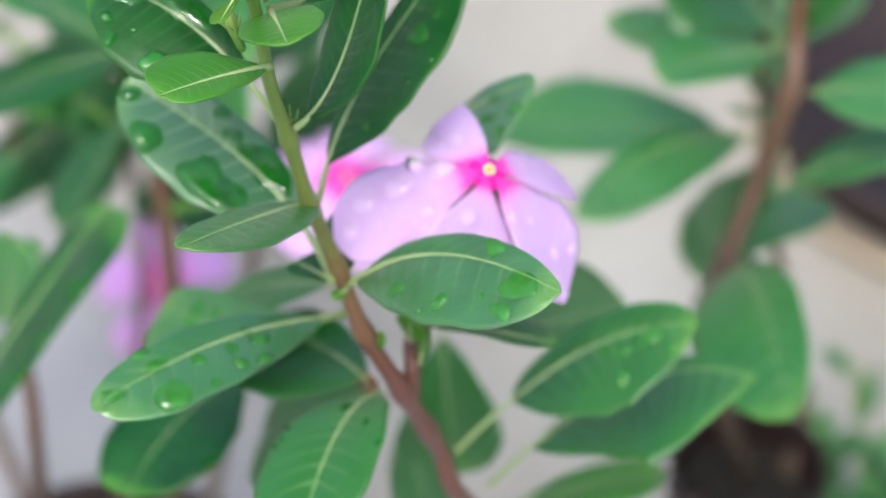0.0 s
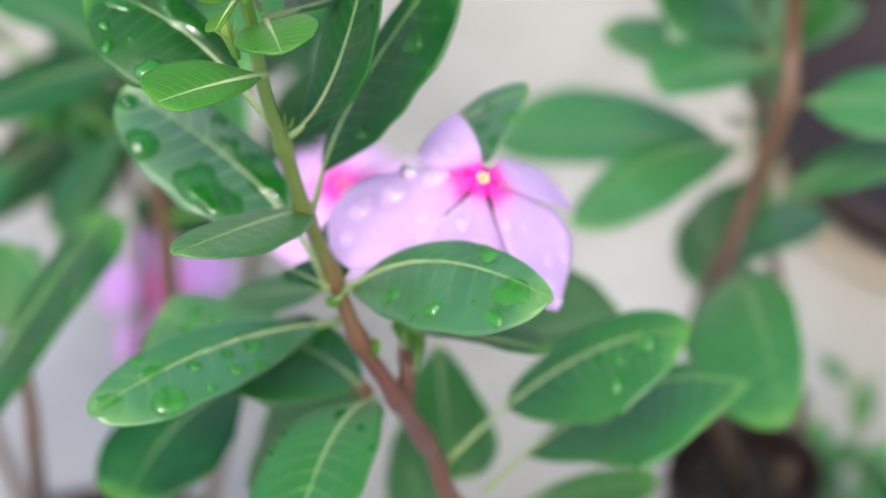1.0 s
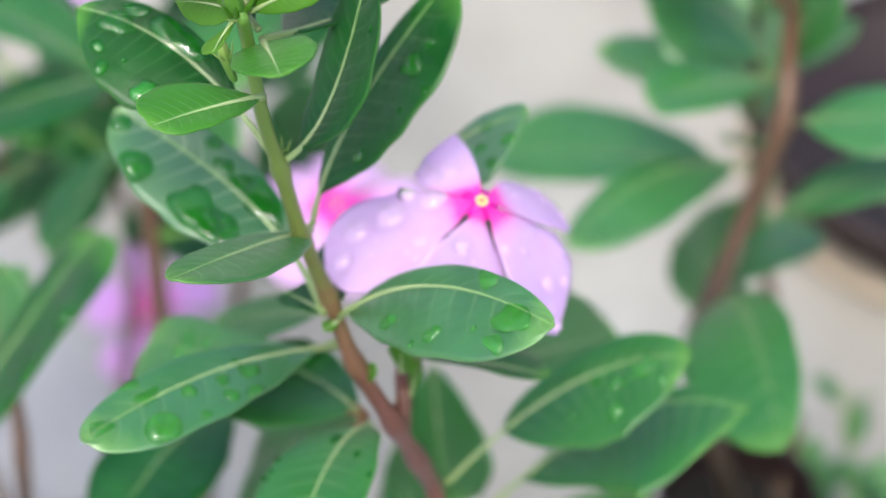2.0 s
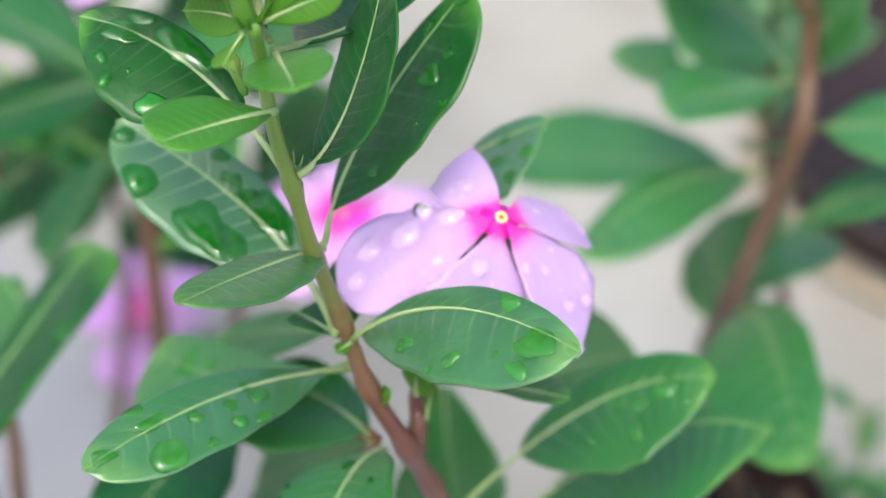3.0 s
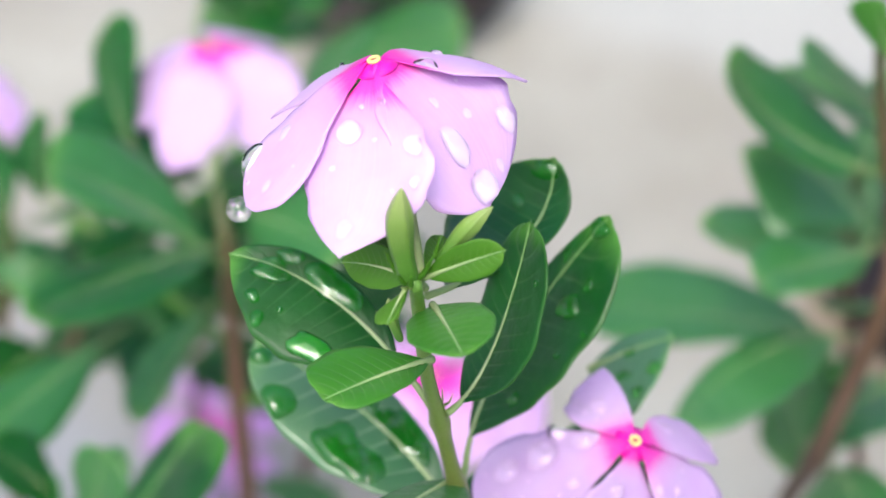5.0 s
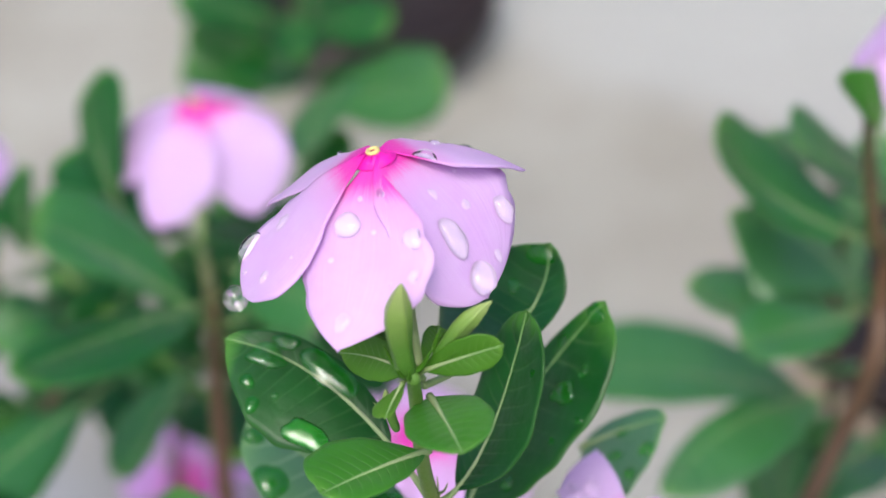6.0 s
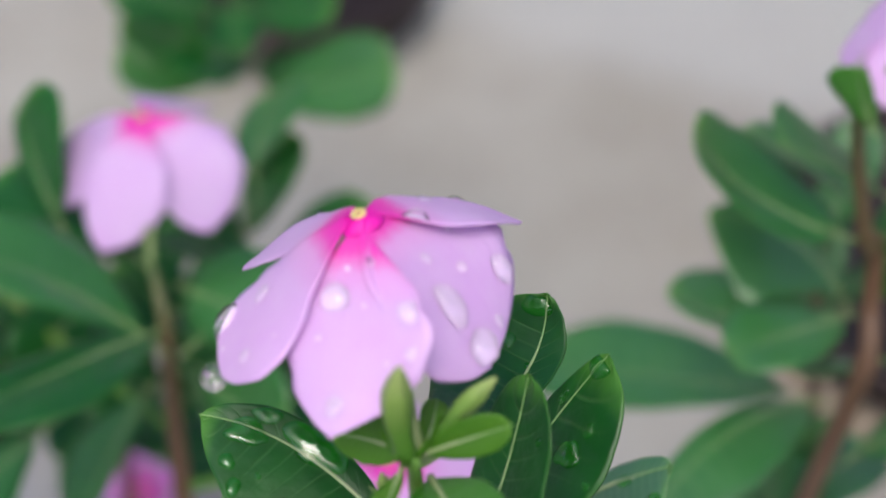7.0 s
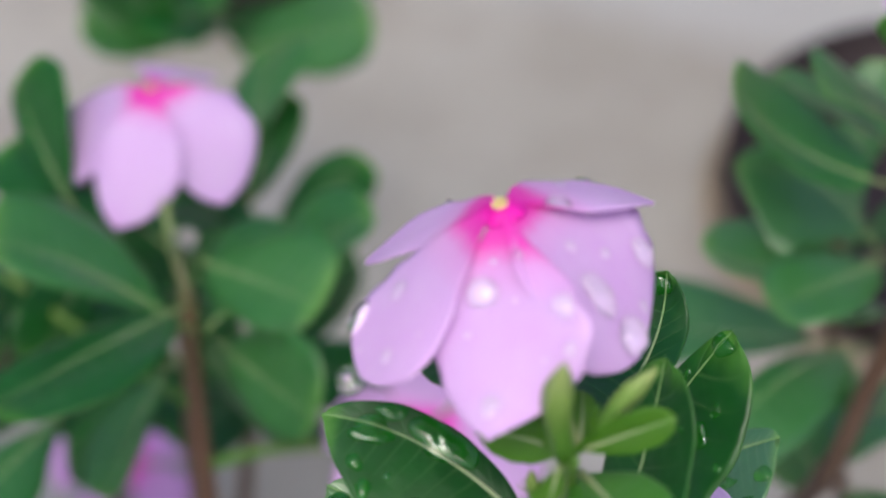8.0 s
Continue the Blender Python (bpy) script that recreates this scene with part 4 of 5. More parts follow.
right_b13 = leaf(right, (0.0662, 0.4001, 0.3087), (0.0635, 0.4014, 0.3157), (0.0614, 0.4033, 0.3227), (-0.6089, 0.7034, -0.3666), 0.0100, stalk=0.12, mat=FRESH, fine=False, lop=0.39, quilt=0.0002, rib=0.0003)
right_b17 = leaf(right, (0.0823, 0.4379, 0.1940), (0.0719, 0.4333, 0.1771), (0.0626, 0.4300, 0.1588), (0.6486, -0.7356, -0.1956), 0.0220, stalk=0.12, mat=PALE, fine=False, lop=-0.05)
back_d21 = leaf(back, (-0.0487, 0.4890, 0.2178), (-0.0468, 0.5048, 0.2179), (-0.0437, 0.5206, 0.2168), (-0.8077, 0.1090, -0.5794), 0.0220, stalk=0.12, mat=MID, fine=False, lop=-0.23)
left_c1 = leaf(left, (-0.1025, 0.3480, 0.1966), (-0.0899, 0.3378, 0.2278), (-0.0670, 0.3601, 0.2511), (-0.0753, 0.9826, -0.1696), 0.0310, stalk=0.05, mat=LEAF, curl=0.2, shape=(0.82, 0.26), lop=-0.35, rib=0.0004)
left_c2 = leaf(left, (-0.0913, 0.3626, 0.2113), (-0.0899, 0.3645, 0.2233), (-0.0877, 0.3672, 0.2349), (-0.7636, 0.6456, -0.0093), 0.0160, stalk=0.05, mat=PALE, fine=False, lop=-0.13)
left_c3 = leaf(left, (-0.0972, 0.3607, 0.1985), (-0.1031, 0.3714, 0.1989), (-0.1080, 0.3829, 0.1989), (-0.3961, -0.1767, -0.9010), 0.0200, stalk=0.05, fine=False, lop=-0.47)
left_c4 = leaf(left, (-0.0964, 0.3731, 0.1837), (-0.1028, 0.3842, 0.1816), (-0.1080, 0.3961, 0.1794), (-0.1038, -0.2312, -0.9674), 0.0160, stalk=0.12, fine=False, lop=-0.7)
left_c5 = leaf(left, (-0.0995, 0.3668, 0.2045), (-0.0924, 0.3708, 0.2147), (-0.0843, 0.3751, 0.2237), (-0.3335, 0.9325, -0.1386), 0.0160, stalk=0.12, mat=PALE, fine=False, lop=-0.03)
left_c6 = leaf(left, (-0.0988, 0.3776, 0.2044), (-0.1063, 0.3796, 0.2125), (-0.1144, 0.3818, 0.2195), (-0.2248, -0.9736, 0.0385), 0.0160, stalk=0.12, fine=False, lop=-0.03)
back_d1 = leaf(back, (-0.0660, 0.4246, 0.2296), (-0.0853, 0.4287, 0.2458), (-0.1037, 0.4292, 0.2560), (-0.0919, -0.9948, 0.0435), 0.0240, stalk=0.12, mat=MID, fine=False, lop=-0.26)
back_d2 = leaf(back, (-0.0663, 0.4261, 0.2366), (-0.0848, 0.4108, 0.2426), (-0.1060, 0.3967, 0.2437), (0.6051, -0.7568, 0.2474), 0.0240, stalk=0.12, mat=LEAF, fine=False, shape=(0.64, 0.40), lop=0.34)
back_d3 = leaf(back, (-0.0896, 0.4267, 0.2099), (-0.1098, 0.4036, 0.2102), (-0.1215, 0.3845, 0.2113), (0.7959, -0.5987, 0.0900), 0.0240, stalk=0.12, mat=MID, fine=False, lop=0.18)
back_d4 = leaf(back, (-0.0702, 0.4367, 0.2091), (-0.0791, 0.4239, 0.2028), (-0.0869, 0.4115, 0.1948), (0.6851, -0.6466, 0.3355), 0.0150, stalk=0.12, mat=MID, fine=False, lop=-0.4)
back_d5 = leaf(back, (-0.0698, 0.4473, 0.2306), (-0.0845, 0.4644, 0.2328), (-0.1000, 0.4819, 0.2326), (-0.7535, -0.6575, 0.0064), 0.0200, stalk=0.12, mat=LEAF, fine=False, lop=0.49)
back_d6 = leaf(back, (-0.0635, 0.4246, 0.2296), (-0.0518, 0.4389, 0.2286), (-0.0397, 0.4532, 0.2256), (-0.7707, 0.6360, -0.0395), 0.0240, stalk=0.12, mat=MID, fine=False, lop=0.22)
back_d7 = leaf(back, (-0.0652, 0.4458, 0.2291), (-0.0529, 0.4336, 0.2343), (-0.0403, 0.4218, 0.2378), (0.5809, 0.7332, 0.3534), 0.0240, stalk=0.12, mat=MID, fine=False, lop=0.18)
far_d8 = leaf(far, (-0.0518, 0.6090, 0.1363), (-0.0317, 0.6008, 0.1490), (-0.0107, 0.5942, 0.1597), (-0.1029, 0.7498, 0.6536), 0.0241, stalk=0.12, mat=MID, fine=False, lop=-0.02)
far_d9 = leaf(far, (-0.0560, 0.6130, 0.1350), (-0.0691, 0.6175, 0.1486), (-0.0809, 0.6238, 0.1621), (-0.6284, 0.3263, -0.7061), 0.0240, stalk=0.12, mat=MID, fine=False, lop=0.21)
far_d10 = leaf(far, (-0.0571, 0.6212, 0.1323), (-0.0733, 0.6207, 0.1386), (-0.0899, 0.6212, 0.1431), (-0.1477, -0.8807, -0.4500), 0.0160, stalk=0.12, mat=MID, fine=False, lop=0.29)
back_d11 = leaf(back, (-0.1131, 0.4728, 0.2017), (-0.1164, 0.4835, 0.2075), (-0.1185, 0.4949, 0.2128), (-0.5622, 0.2596, -0.7852), 0.0180, stalk=0.12, mat=LEAF, fine=False, lop=0.04)
back_d13 = leaf(back, (-0.0874, 0.4528, 0.2361), (-0.0942, 0.4695, 0.2402), (-0.0994, 0.4875, 0.2435), (-0.5429, -0.0071, -0.8398), 0.0200, stalk=0.12, mat=LEAF, fine=False, lop=-0.55)
back_d14 = leaf(back, (-0.0662, 0.4467, 0.2028), (-0.0578, 0.4277, 0.2116), (-0.0475, 0.4102, 0.2207), (-0.1499, 0.3708, 0.9165), 0.0200, stalk=0.12, mat=MID, fine=False, lop=-0.04)
back_d15 = leaf(back, (-0.0588, 0.4420, 0.2144), (-0.0433, 0.4467, 0.2254), (-0.0268, 0.4511, 0.2343), (-0.1637, 0.9707, -0.1761), 0.0220, stalk=0.12, mat=MID, fine=False, lop=0.2)
back_d16 = leaf(back, (-0.0616, 0.4337, 0.2170), (-0.0531, 0.4170, 0.2230), (-0.0433, 0.4012, 0.2281), (0.3600, 0.4761, 0.8024), 0.0220, stalk=0.12, mat=MID, fine=False, lop=0.23)
back_d17 = leaf(back, (-0.0756, 0.4521, 0.1809), (-0.0867, 0.4530, 0.1690), (-0.0966, 0.4540, 0.1557), (0.0588, -0.9904, -0.1250), 0.0180, stalk=0.12, mat=LEAF, fine=False, lop=0.14)
back_d19 = leaf(back, (-0.0666, 0.4555, 0.1843), (-0.0811, 0.4667, 0.1829), (-0.0959, 0.4778, 0.1794), (-0.6092, -0.7926, 0.0240), 0.0200, stalk=0.12, mat=LEAF, fine=False, lop=0.24)
back_d20 = leaf(back, (-0.0694, 0.4529, 0.1273), (-0.0564, 0.4574, 0.1189), (-0.0441, 0.4616, 0.1088), (-0.2662, 0.9598, 0.0890), 0.0160, stalk=0.12, mat=MID, fine=False, lop=-0.53)
# leaves added, mostly dark, for the shade deep inside the back plant
back_e1 = leaf(back, (-0.0683, 0.4556, 0.1828), (-0.0787, 0.4512, 0.1928), (-0.0892, 0.4508, 0.1948), (-0.2288, -0.8943, -0.3845), 0.0200, stalk=0.12, mat=LEAF, fine=False)
back_e3 = leaf(back, (-0.0675, 0.4565, 0.1766), (-0.0611, 0.4541, 0.1888), (-0.0548, 0.4557, 0.1931), (-0.6133, 0.2283, 0.7561), 0.0180, stalk=0.12, mat=LEAF, fine=False)
back_e4 = leaf(back, (-0.0707, 0.4704, 0.1836), (-0.0783, 0.4593, 0.1868), (-0.0859, 0.4523, 0.1821), (0.6060, -0.1472, -0.7818), 0.0200, stalk=0.12, mat=LEAF, fine=False)
back_e7 = leaf(back, (-0.0684, 0.4685, 0.1960), (-0.0586, 0.4638, 0.2059), (-0.0487, 0.4630, 0.2078), (-0.2087, 0.3699, 0.9053), 0.0200, stalk=0.12, mat=MID, fine=False)
back_e9 = leaf(back, (-0.1092, 0.4822, 0.1809), (-0.1161, 0.4718, 0.1849), (-0.1230, 0.4655, 0.1808), (0.5983, -0.7640, -0.2416), 0.0220, stalk=0.12, mat=MID, fine=False)
back_e10 = leaf(back, (-0.0878, 0.4829, 0.1890), (-0.0939, 0.4698, 0.1902), (-0.1000, 0.4608, 0.1834), (0.7634, -0.0158, -0.6458), 0.0220, stalk=0.12, mat=LEAF, fine=False)
back_e11 = leaf(back, (-0.0644, 0.4897, 0.1962), (-0.0578, 0.4784, 0.1994), (-0.0513, 0.4712, 0.1947), (0.6738, 0.1756, 0.7177), 0.0220, stalk=0.12, mat=LEAF, fine=False)
back_e12 = leaf(back, (-0.1145, 0.4581, 0.1705), (-0.1223, 0.4472, 0.1739), (-0.1301, 0.4403, 0.1693), (0.5870, -0.1588, -0.7938), 0.0220, stalk=0.12, mat=LEAF, fine=False)

# ---- flowers and buds ----
flower_mid = flower(near, (0.0074, 0.2801, 0.3357), (0.265, -0.244, 0.933), [(102.8, 0.0148, 0.0094, -14.8, 0.035, (0.81, 0.69), -19.0, 0.75), (18.3, 0.0228, 0.0093, -33.0, 0.072, (0.82, 0.45), -10.6, 0.38), (-42.5, 0.0244, 0.0158, -29.6, 0.090, (1.25, 0.77), -14.8, 0.32), (-92.0, 0.0180, 0.0188, -24.9, 0.081, (1.40, 0.32), -24.4, -0.22), (-159.8, 0.0260, 0.0172, -31.0, 0.065, (1.17, 0.51), 12.8, -0.07)], PETAL, "lilac flower with a magenta eye and rain drops", (0.0073, 0.2923, 0.3043))
flower_top = flower(near, (-0.0309, 0.2853, 0.4045), (-0.254, 0.225, 0.940), [(35.3, 0.0259, 0.0116, -32.8, 0.066, (1.04, 0.89), 3.7, 0.01), (-38.7, 0.0242, 0.0245, -56.4, 0.124, (0.90, 0.49), -7.2, 0.20), (-112.8, 0.0275, 0.0193, -35.5, 0.027, (1.42, 0.95), 2.1, 0.25), (-165.2, 0.0258, 0.0162, -31.8, 0.050, (1.20, 0.52), -1.5, 0.00), (141.6, 0.0251, 0.0083, -26.3, 0.023, (0.62, 0.51), -2.7, -0.15)], PINK, "pink flower with drooping wet petals", (-0.0248, 0.2621, 0.3874))
flower_behind = flower(back, (-0.0212, 0.4088, 0.2123), (0.050, -0.120, 0.990), [(80, 0.0215, 0.0180, -20, 0.08, (1.15, 0.34)), (-3, 0.0270, 0.0265, -17, 0.08, (1.15, 0.34)), (-64, 0.0215, 0.0180, -20, 0.08, (1.15, 0.34)), (-136, 0.0215, 0.0180, -20, 0.08, (1.15, 0.34)), (152, 0.0215, 0.0180, -20, 0.08, (1.15, 0.34))], DEEP, "pink flower half hidden behind leaves", (-0.0190, 0.4177, 0.2010), fine=False)
flower_back = flower(back, (-0.0710, 0.4678, 0.2571), (0.000, 0.000, 1.000), [(70.0, 0.0240, 0.0180, -32.0, 0.100, (1.15, 0.34), 0.0, 0.00), (-12.0, 0.0250, 0.0190, -38.0, 0.100, (1.15, 0.34), 0.0, 0.00), (-52.9, 0.0280, 0.0205, -35.8, 0.109, (0.80, 0.60), 15.0, 0.30), (-111.6, 0.0297, 0.0188, -34.9, 0.100, (1.08, 0.74), 1.9, 0.22), (-181.3, 0.0276, 0.0195, -43.3, 0.099, (1.10, 0.36), -7.8, 0.07)], PETAL, "pale pink flower with drooping petals", (-0.0692, 0.4384, 0.2435), fine=False)
flower_low = flower(back, (-0.0888, 0.5557, 0.0276), (-0.150, -0.550, 0.820), [(100, 0.0230, 0.0170, -10, 0.06, (1.15, 0.34)), (28, 0.0230, 0.0170, -15, 0.06, (1.15, 0.34)), (-44, 0.0230, 0.0170, -15, 0.06, (1.15, 0.34)), (-116, 0.0260, 0.0170, -15, 0.06, (1.15, 0.34)), (172, 0.0230, 0.0170, -15, 0.06, (1.15, 0.34))], HEART, "pink flower low among the stems", (-0.0888, 0.5617, 0.0156), fine=False)
flower_far = flower(back, (-0.1475, 0.5380, 0.1852), (0.100, -0.100, 0.980), [(0, 0.0230, 0.0170, -30, 0.08, (1.15, 0.34)), (72, 0.0230, 0.0170, -30, 0.08, (1.15, 0.34)), (144, 0.0230, 0.0170, -30, 0.08, (1.15, 0.34)), (216, 0.0230, 0.0170, -30, 0.08, (1.15, 0.34)), (288, 0.0230, 0.0170, -30, 0.08, (1.15, 0.34))], PINK, "pale pink flower behind the leaves", (-0.1318, 0.5235, 0.1762), fine=False)
flower_side = flower(right, (0.0787, 0.4152, 0.3292), (0.100, 0.100, 0.980), [(20, 0.0230, 0.0170, -48, 0.1, (1.15, 0.34)), (92, 0.0230, 0.0170, -48, 0.1, (1.15, 0.34)), (164, 0.0230, 0.0170, -48, 0.1, (1.15, 0.34)), (236, 0.0230, 0.0170, -48, 0.1, (1.15, 0.34)), (308, 0.0230, 0.0170, -48, 0.1, (1.15, 0.34))], PINK, "pink flower with hanging petals on the tall stem", (0.0680, 0.4055, 0.3195), fine=False)
spikes(near, (-0.0217, 0.2675, 0.3573), (-0.20, -0.10, 0.95), 5, 0.0028, 0.00025, BUD, "bristle", "fine green bristle at the node", 3)
spikes(near, (-0.0258, 0.2618, 0.3866), (-0.40, -0.30, 0.80), 5, 0.0026, 0.00025, BUD, "bristle", "fine green bristle at the node", 4)
spikes(near, (-0.0108, 0.2751, 0.2925), (-0.60, -0.30, 0.50), 5, 0.0030, 0.00050, HUSK, "husk", "dry brown husk at a leaf base", 5)
bud(near, (-0.0262, 0.2618, 0.3873), (-0.0272, 0.2614, 0.4040), 0.0018)
spikes(near, (-0.0262, 0.2618, 0.3874), (-0.06, -0.02, 1.00), 5, 0.0046, 0.00055, YOUNG, "sepal", "narrow green sepal at a bud's base", 12)
bud(near, (-0.0274, 0.2655, 0.3724), (-0.0290, 0.2660, 0.3799), 0.0008)
spikes(near, (-0.0282, 0.2658, 0.3761), (-0.30, 0.10, 0.90), 6, 0.0024, 0.00022, BUD, "bristle", "fine green bristle of a young shoot", 9)
bud(near, (-0.0224, 0.2632, 0.3889), (-0.0156, 0.2654, 0.3971), 0.0012)
spikes(near, (-0.0222, 0.2633, 0.3891), (0.64, 0.20, 0.76), 5, 0.0036, 0.00045, YOUNG, "sepal", "narrow green sepal at a bud's base", 13)

# ---- rain drops ----
drop(near_big_drops, 0.950, 0.33, 0.00170, flat=0.50, long=1.0, ragged=0.08)
drop(near_big_drops, 0.790, 0.75, 0.00302, flat=0.55, long=1.0, ragged=0.04)
drop(near_big_drops, 0.430, 0.63, 0.00387, flat=0.28, long=1.3, ragged=0.16)
drop(near_big_drops, 0.290, 0.57, 0.00211, flat=0.28, long=1.5, ragged=0.14)
drop(near_big_drops, 0.270, -0.39, 0.00230, flat=0.30, long=2.2, ragged=0.14)
drop(near_big_drops, 0.410, -0.27, 0.00142, flat=0.28, long=1.6, ragged=0.16)
drop(near_big_drops, 0.610, -0.75, 0.00116, flat=0.40, long=1.2, ragged=0.10)
drop(near_big_drops, 0.510, -0.39, 0.00125, flat=0.35, long=1.3, ragged=0.14)
drop(near_upper_left, 0.430, -0.39, 0.00239, flat=0.35, long=1.8, ragged=0.10)
drop(near_upper_left, 0.790, 0.63, 0.00103, flat=0.50, long=1.3, ragged=0.08)
drop(near_upper_left, 0.690, 0.81, 0.00126, flat=0.55, long=1.0, ragged=0.05)
drop(near_upper_left, 0.750, 0.09, 0.00160, flat=0.32, long=2.0, ragged=0.14)
drop(near_upper_left, 0.690, -0.63, 0.00104, flat=0.40, long=1.8, ragged=0.10)
drop(near_upper_left, 0.270, 0.75, 0.00221, flat=0.28, long=2.2, ragged=0.14)
drop(near_upper_left, 0.590, 0.51, 0.00048, flat=0.50, long=1.0, ragged=0.05)
drop(near_right, 0.970, -0.09, 0.00189, flat=0.50, long=1.0, ragged=0.06)
drop(near_right, 0.730, -0.45, 0.00197, flat=0.55, long=1.2, ragged=0.10)
drop(near_right, 0.710, -0.87, 0.00073, flat=0.50, long=1.0, ragged=0.10)
drop(near_right, 0.830, -0.51, 0.00073, flat=0.40, long=1.6, ragged=0.10)
drop(near_right, 0.830, 0.39, 0.00066, flat=0.40, long=1.6, ragged=0.14)
drop(near_right, 0.570, -0.75, 0.00065, flat=0.50, long=1.0, ragged=0.05)
drop(near_right, 0.250, -0.63, 0.00099, flat=0.35, long=1.5, ragged=0.14)
drop(near_inner_right, 0.810, -0.69, 0.00046, flat=0.40, long=1.5, ragged=0.10)
drop(near_top_right, 0.930, 0.21, 0.00211, flat=0.45, long=0.8, ragged=0.05)
drop(near_top_right, 0.690, 0.33, 0.00081, flat=0.40, long=1.6, ragged=0.14)
drop(near_top_right, 0.570, 0.03, 0.00048, flat=0.50, long=1.0, ragged=0.05)
drop(near_behind_flower, 0.870, -0.57, 0.00137, flat=0.60, long=1.0, ragged=0.05, bed=LIT_WET_FRESH)
drop(near_behind_flower, 0.690, -0.75, 0.00118, flat=0.55, long=1.0, ragged=0.08, bed=LIT_WET_FRESH)
drop(near_behind_flower, 0.470, -0.39, 0.00092, flat=0.40, long=1.8, ragged=0.14, bed=LIT_WET_FRESH)
drop(near_behind_flower, 0.490, -0.03, 0.00083, flat=0.40, long=2.0, ragged=0.12, bed=LIT_WET_FRESH)
drop(near_front, 0.870, -0.21, 0.00222, flat=0.24, long=1.6, ragged=0.10, bed=LIT_WET_FRESH)
drop(near_front, 0.610, -0.69, 0.00146, flat=0.40, long=1.1, ragged=0.12, bed=LIT_WET_FRESH)
drop(near_front, 0.330, -0.63, 0.00134, flat=0.35, long=1.4, ragged=0.14, bed=LIT_WET_FRESH)
drop(near_front, 0.870, -0.69, 0.00135, flat=0.35, long=1.5, ragged=0.12, bed=LIT_WET_FRESH)
drop(near_front, 0.710, 0.69, 0.00146, flat=0.30, long=1.4, ragged=0.10, bed=LIT_WET_FRESH)
drop(near_front, 0.770, -0.51, 0.00056, flat=0.50, long=1.0, ragged=0.05, bed=LIT_WET_FRESH)
drop(near_front, 0.530, -0.87, 0.00065, flat=0.50, long=1.0, ragged=0.05, bed=LIT_WET_FRESH)
drop(near_low_left, 0.770, 0.69, 0.00283, flat=0.42, long=1.1, ragged=0.04, bed=LIT_WET_FRESH)
drop(near_low_left, 0.330, 0.33, 0.00147, flat=0.50, long=1.2, ragged=0.08, bed=LIT_WET_FRESH)
drop(near_low_left, 0.370, 0.93, 0.00171, flat=0.50, long=1.0, ragged=0.10, bed=LIT_WET_FRESH)
drop(near_low_left, 0.470, 0.69, 0.00119, flat=0.50, long=1.1, ragged=0.08, bed=LIT_WET_FRESH)
drop(near_low_left, 0.590, 0.21, 0.00110, flat=0.55, long=1.2, ragged=0.08, bed=LIT_WET_FRESH)
drop(near_low_left, 0.450, 0.27, 0.00103, flat=0.50, long=1.3, ragged=0.10, bed=LIT_WET_FRESH)
drop(near_low_left, 0.610, 0.81, 0.00084, flat=0.50, long=1.2, ragged=0.08, bed=LIT_WET_FRESH)
drop(near_low_left, 0.730, -0.15, 0.00118, flat=0.35, long=1.8, ragged=0.12, bed=LIT_WET_FRESH)
drop(near_low_left, 0.930, 0.03, 0.00133, flat=0.40, long=1.3, ragged=0.14, bed=LIT_WET_FRESH)
drop(near_low_left, 0.750, -0.93, 0.00101, flat=0.40, long=1.8, ragged=0.10, bed=LIT_WET_FRESH)
drop(near_low_left, 0.350, -0.03, 0.00087, flat=0.50, long=1.0, ragged=0.06, bed=LIT_WET_FRESH)
drop(near_right_low, 0.570, -0.63, 0.00191, flat=0.50, long=1.1, ragged=0.10, bed=LIT_WET_FRESH)
drop(near_right_low, 0.750, -0.15, 0.00192, flat=0.45, long=1.3, ragged=0.10, bed=LIT_WET_FRESH)
drop(near_right_low, 0.590, -0.27, 0.00135, flat=0.45, long=1.4, ragged=0.12, bed=LIT_WET_FRESH)
drop(near_right_low, 0.470, -0.15, 0.00097, flat=0.50, long=1.0, ragged=0.06, bed=LIT_WET_FRESH)
drop(near_right_low, 0.890, -0.45, 0.00086, flat=0.50, long=1.0, ragged=0.06, bed=LIT_WET_FRESH)
drop(near_right_low, 0.290, -0.51, 0.00077, flat=0.50, long=1.0, ragged=0.06, bed=LIT_WET_FRESH)
drop(near_left_back, 0.790, -0.09, 0.00217, flat=0.30, long=1.5, ragged=0.14, bed=LIT_WET_FRESH)
drop(near_left_back, 0.670, -0.33, 0.00117, flat=0.40, long=1.0, ragged=0.10, bed=LIT_WET_FRESH)
drop(near_bottom, 0.450, 0.57, 0.00071, flat=0.50, long=1.0, ragged=0.06)
drop(near_bottom, 0.270, -0.21, 0.00090, flat=0.40, long=1.6, ragged=0.10)
drop(near_bottom, 0.590, 0.93, 0.00061, flat=0.50, long=1.0, ragged=0.05)
drop(near_under_left, 0.570, -0.51, 0.00136, flat=0.35, long=1.4, ragged=0.12)
drop(left_c1, 0.810, -0.81, 0.00176, flat=0.36, long=1.3, ragged=0.14)
drop(left_c1, 0.690, -0.93, 0.00153, flat=0.36, long=1.2, ragged=0.14)
drop(left_c1, 0.610, -0.93, 0.00099, flat=0.40, long=1.0, ragged=0.10)
drop(near_bottom, 0.482, -0.94, 0.00030, flat=0.80, label="tiny dew drop clinging to the rim of a leaf")
drop(near_bottom, 0.468, -0.94, 0.00030, flat=0.80, label="tiny dew drop clinging to the rim of a leaf")
drop(near_bottom, 0.605, -0.88, 0.00037, flat=0.80, label="tiny dew drop clinging to the rim of a leaf")
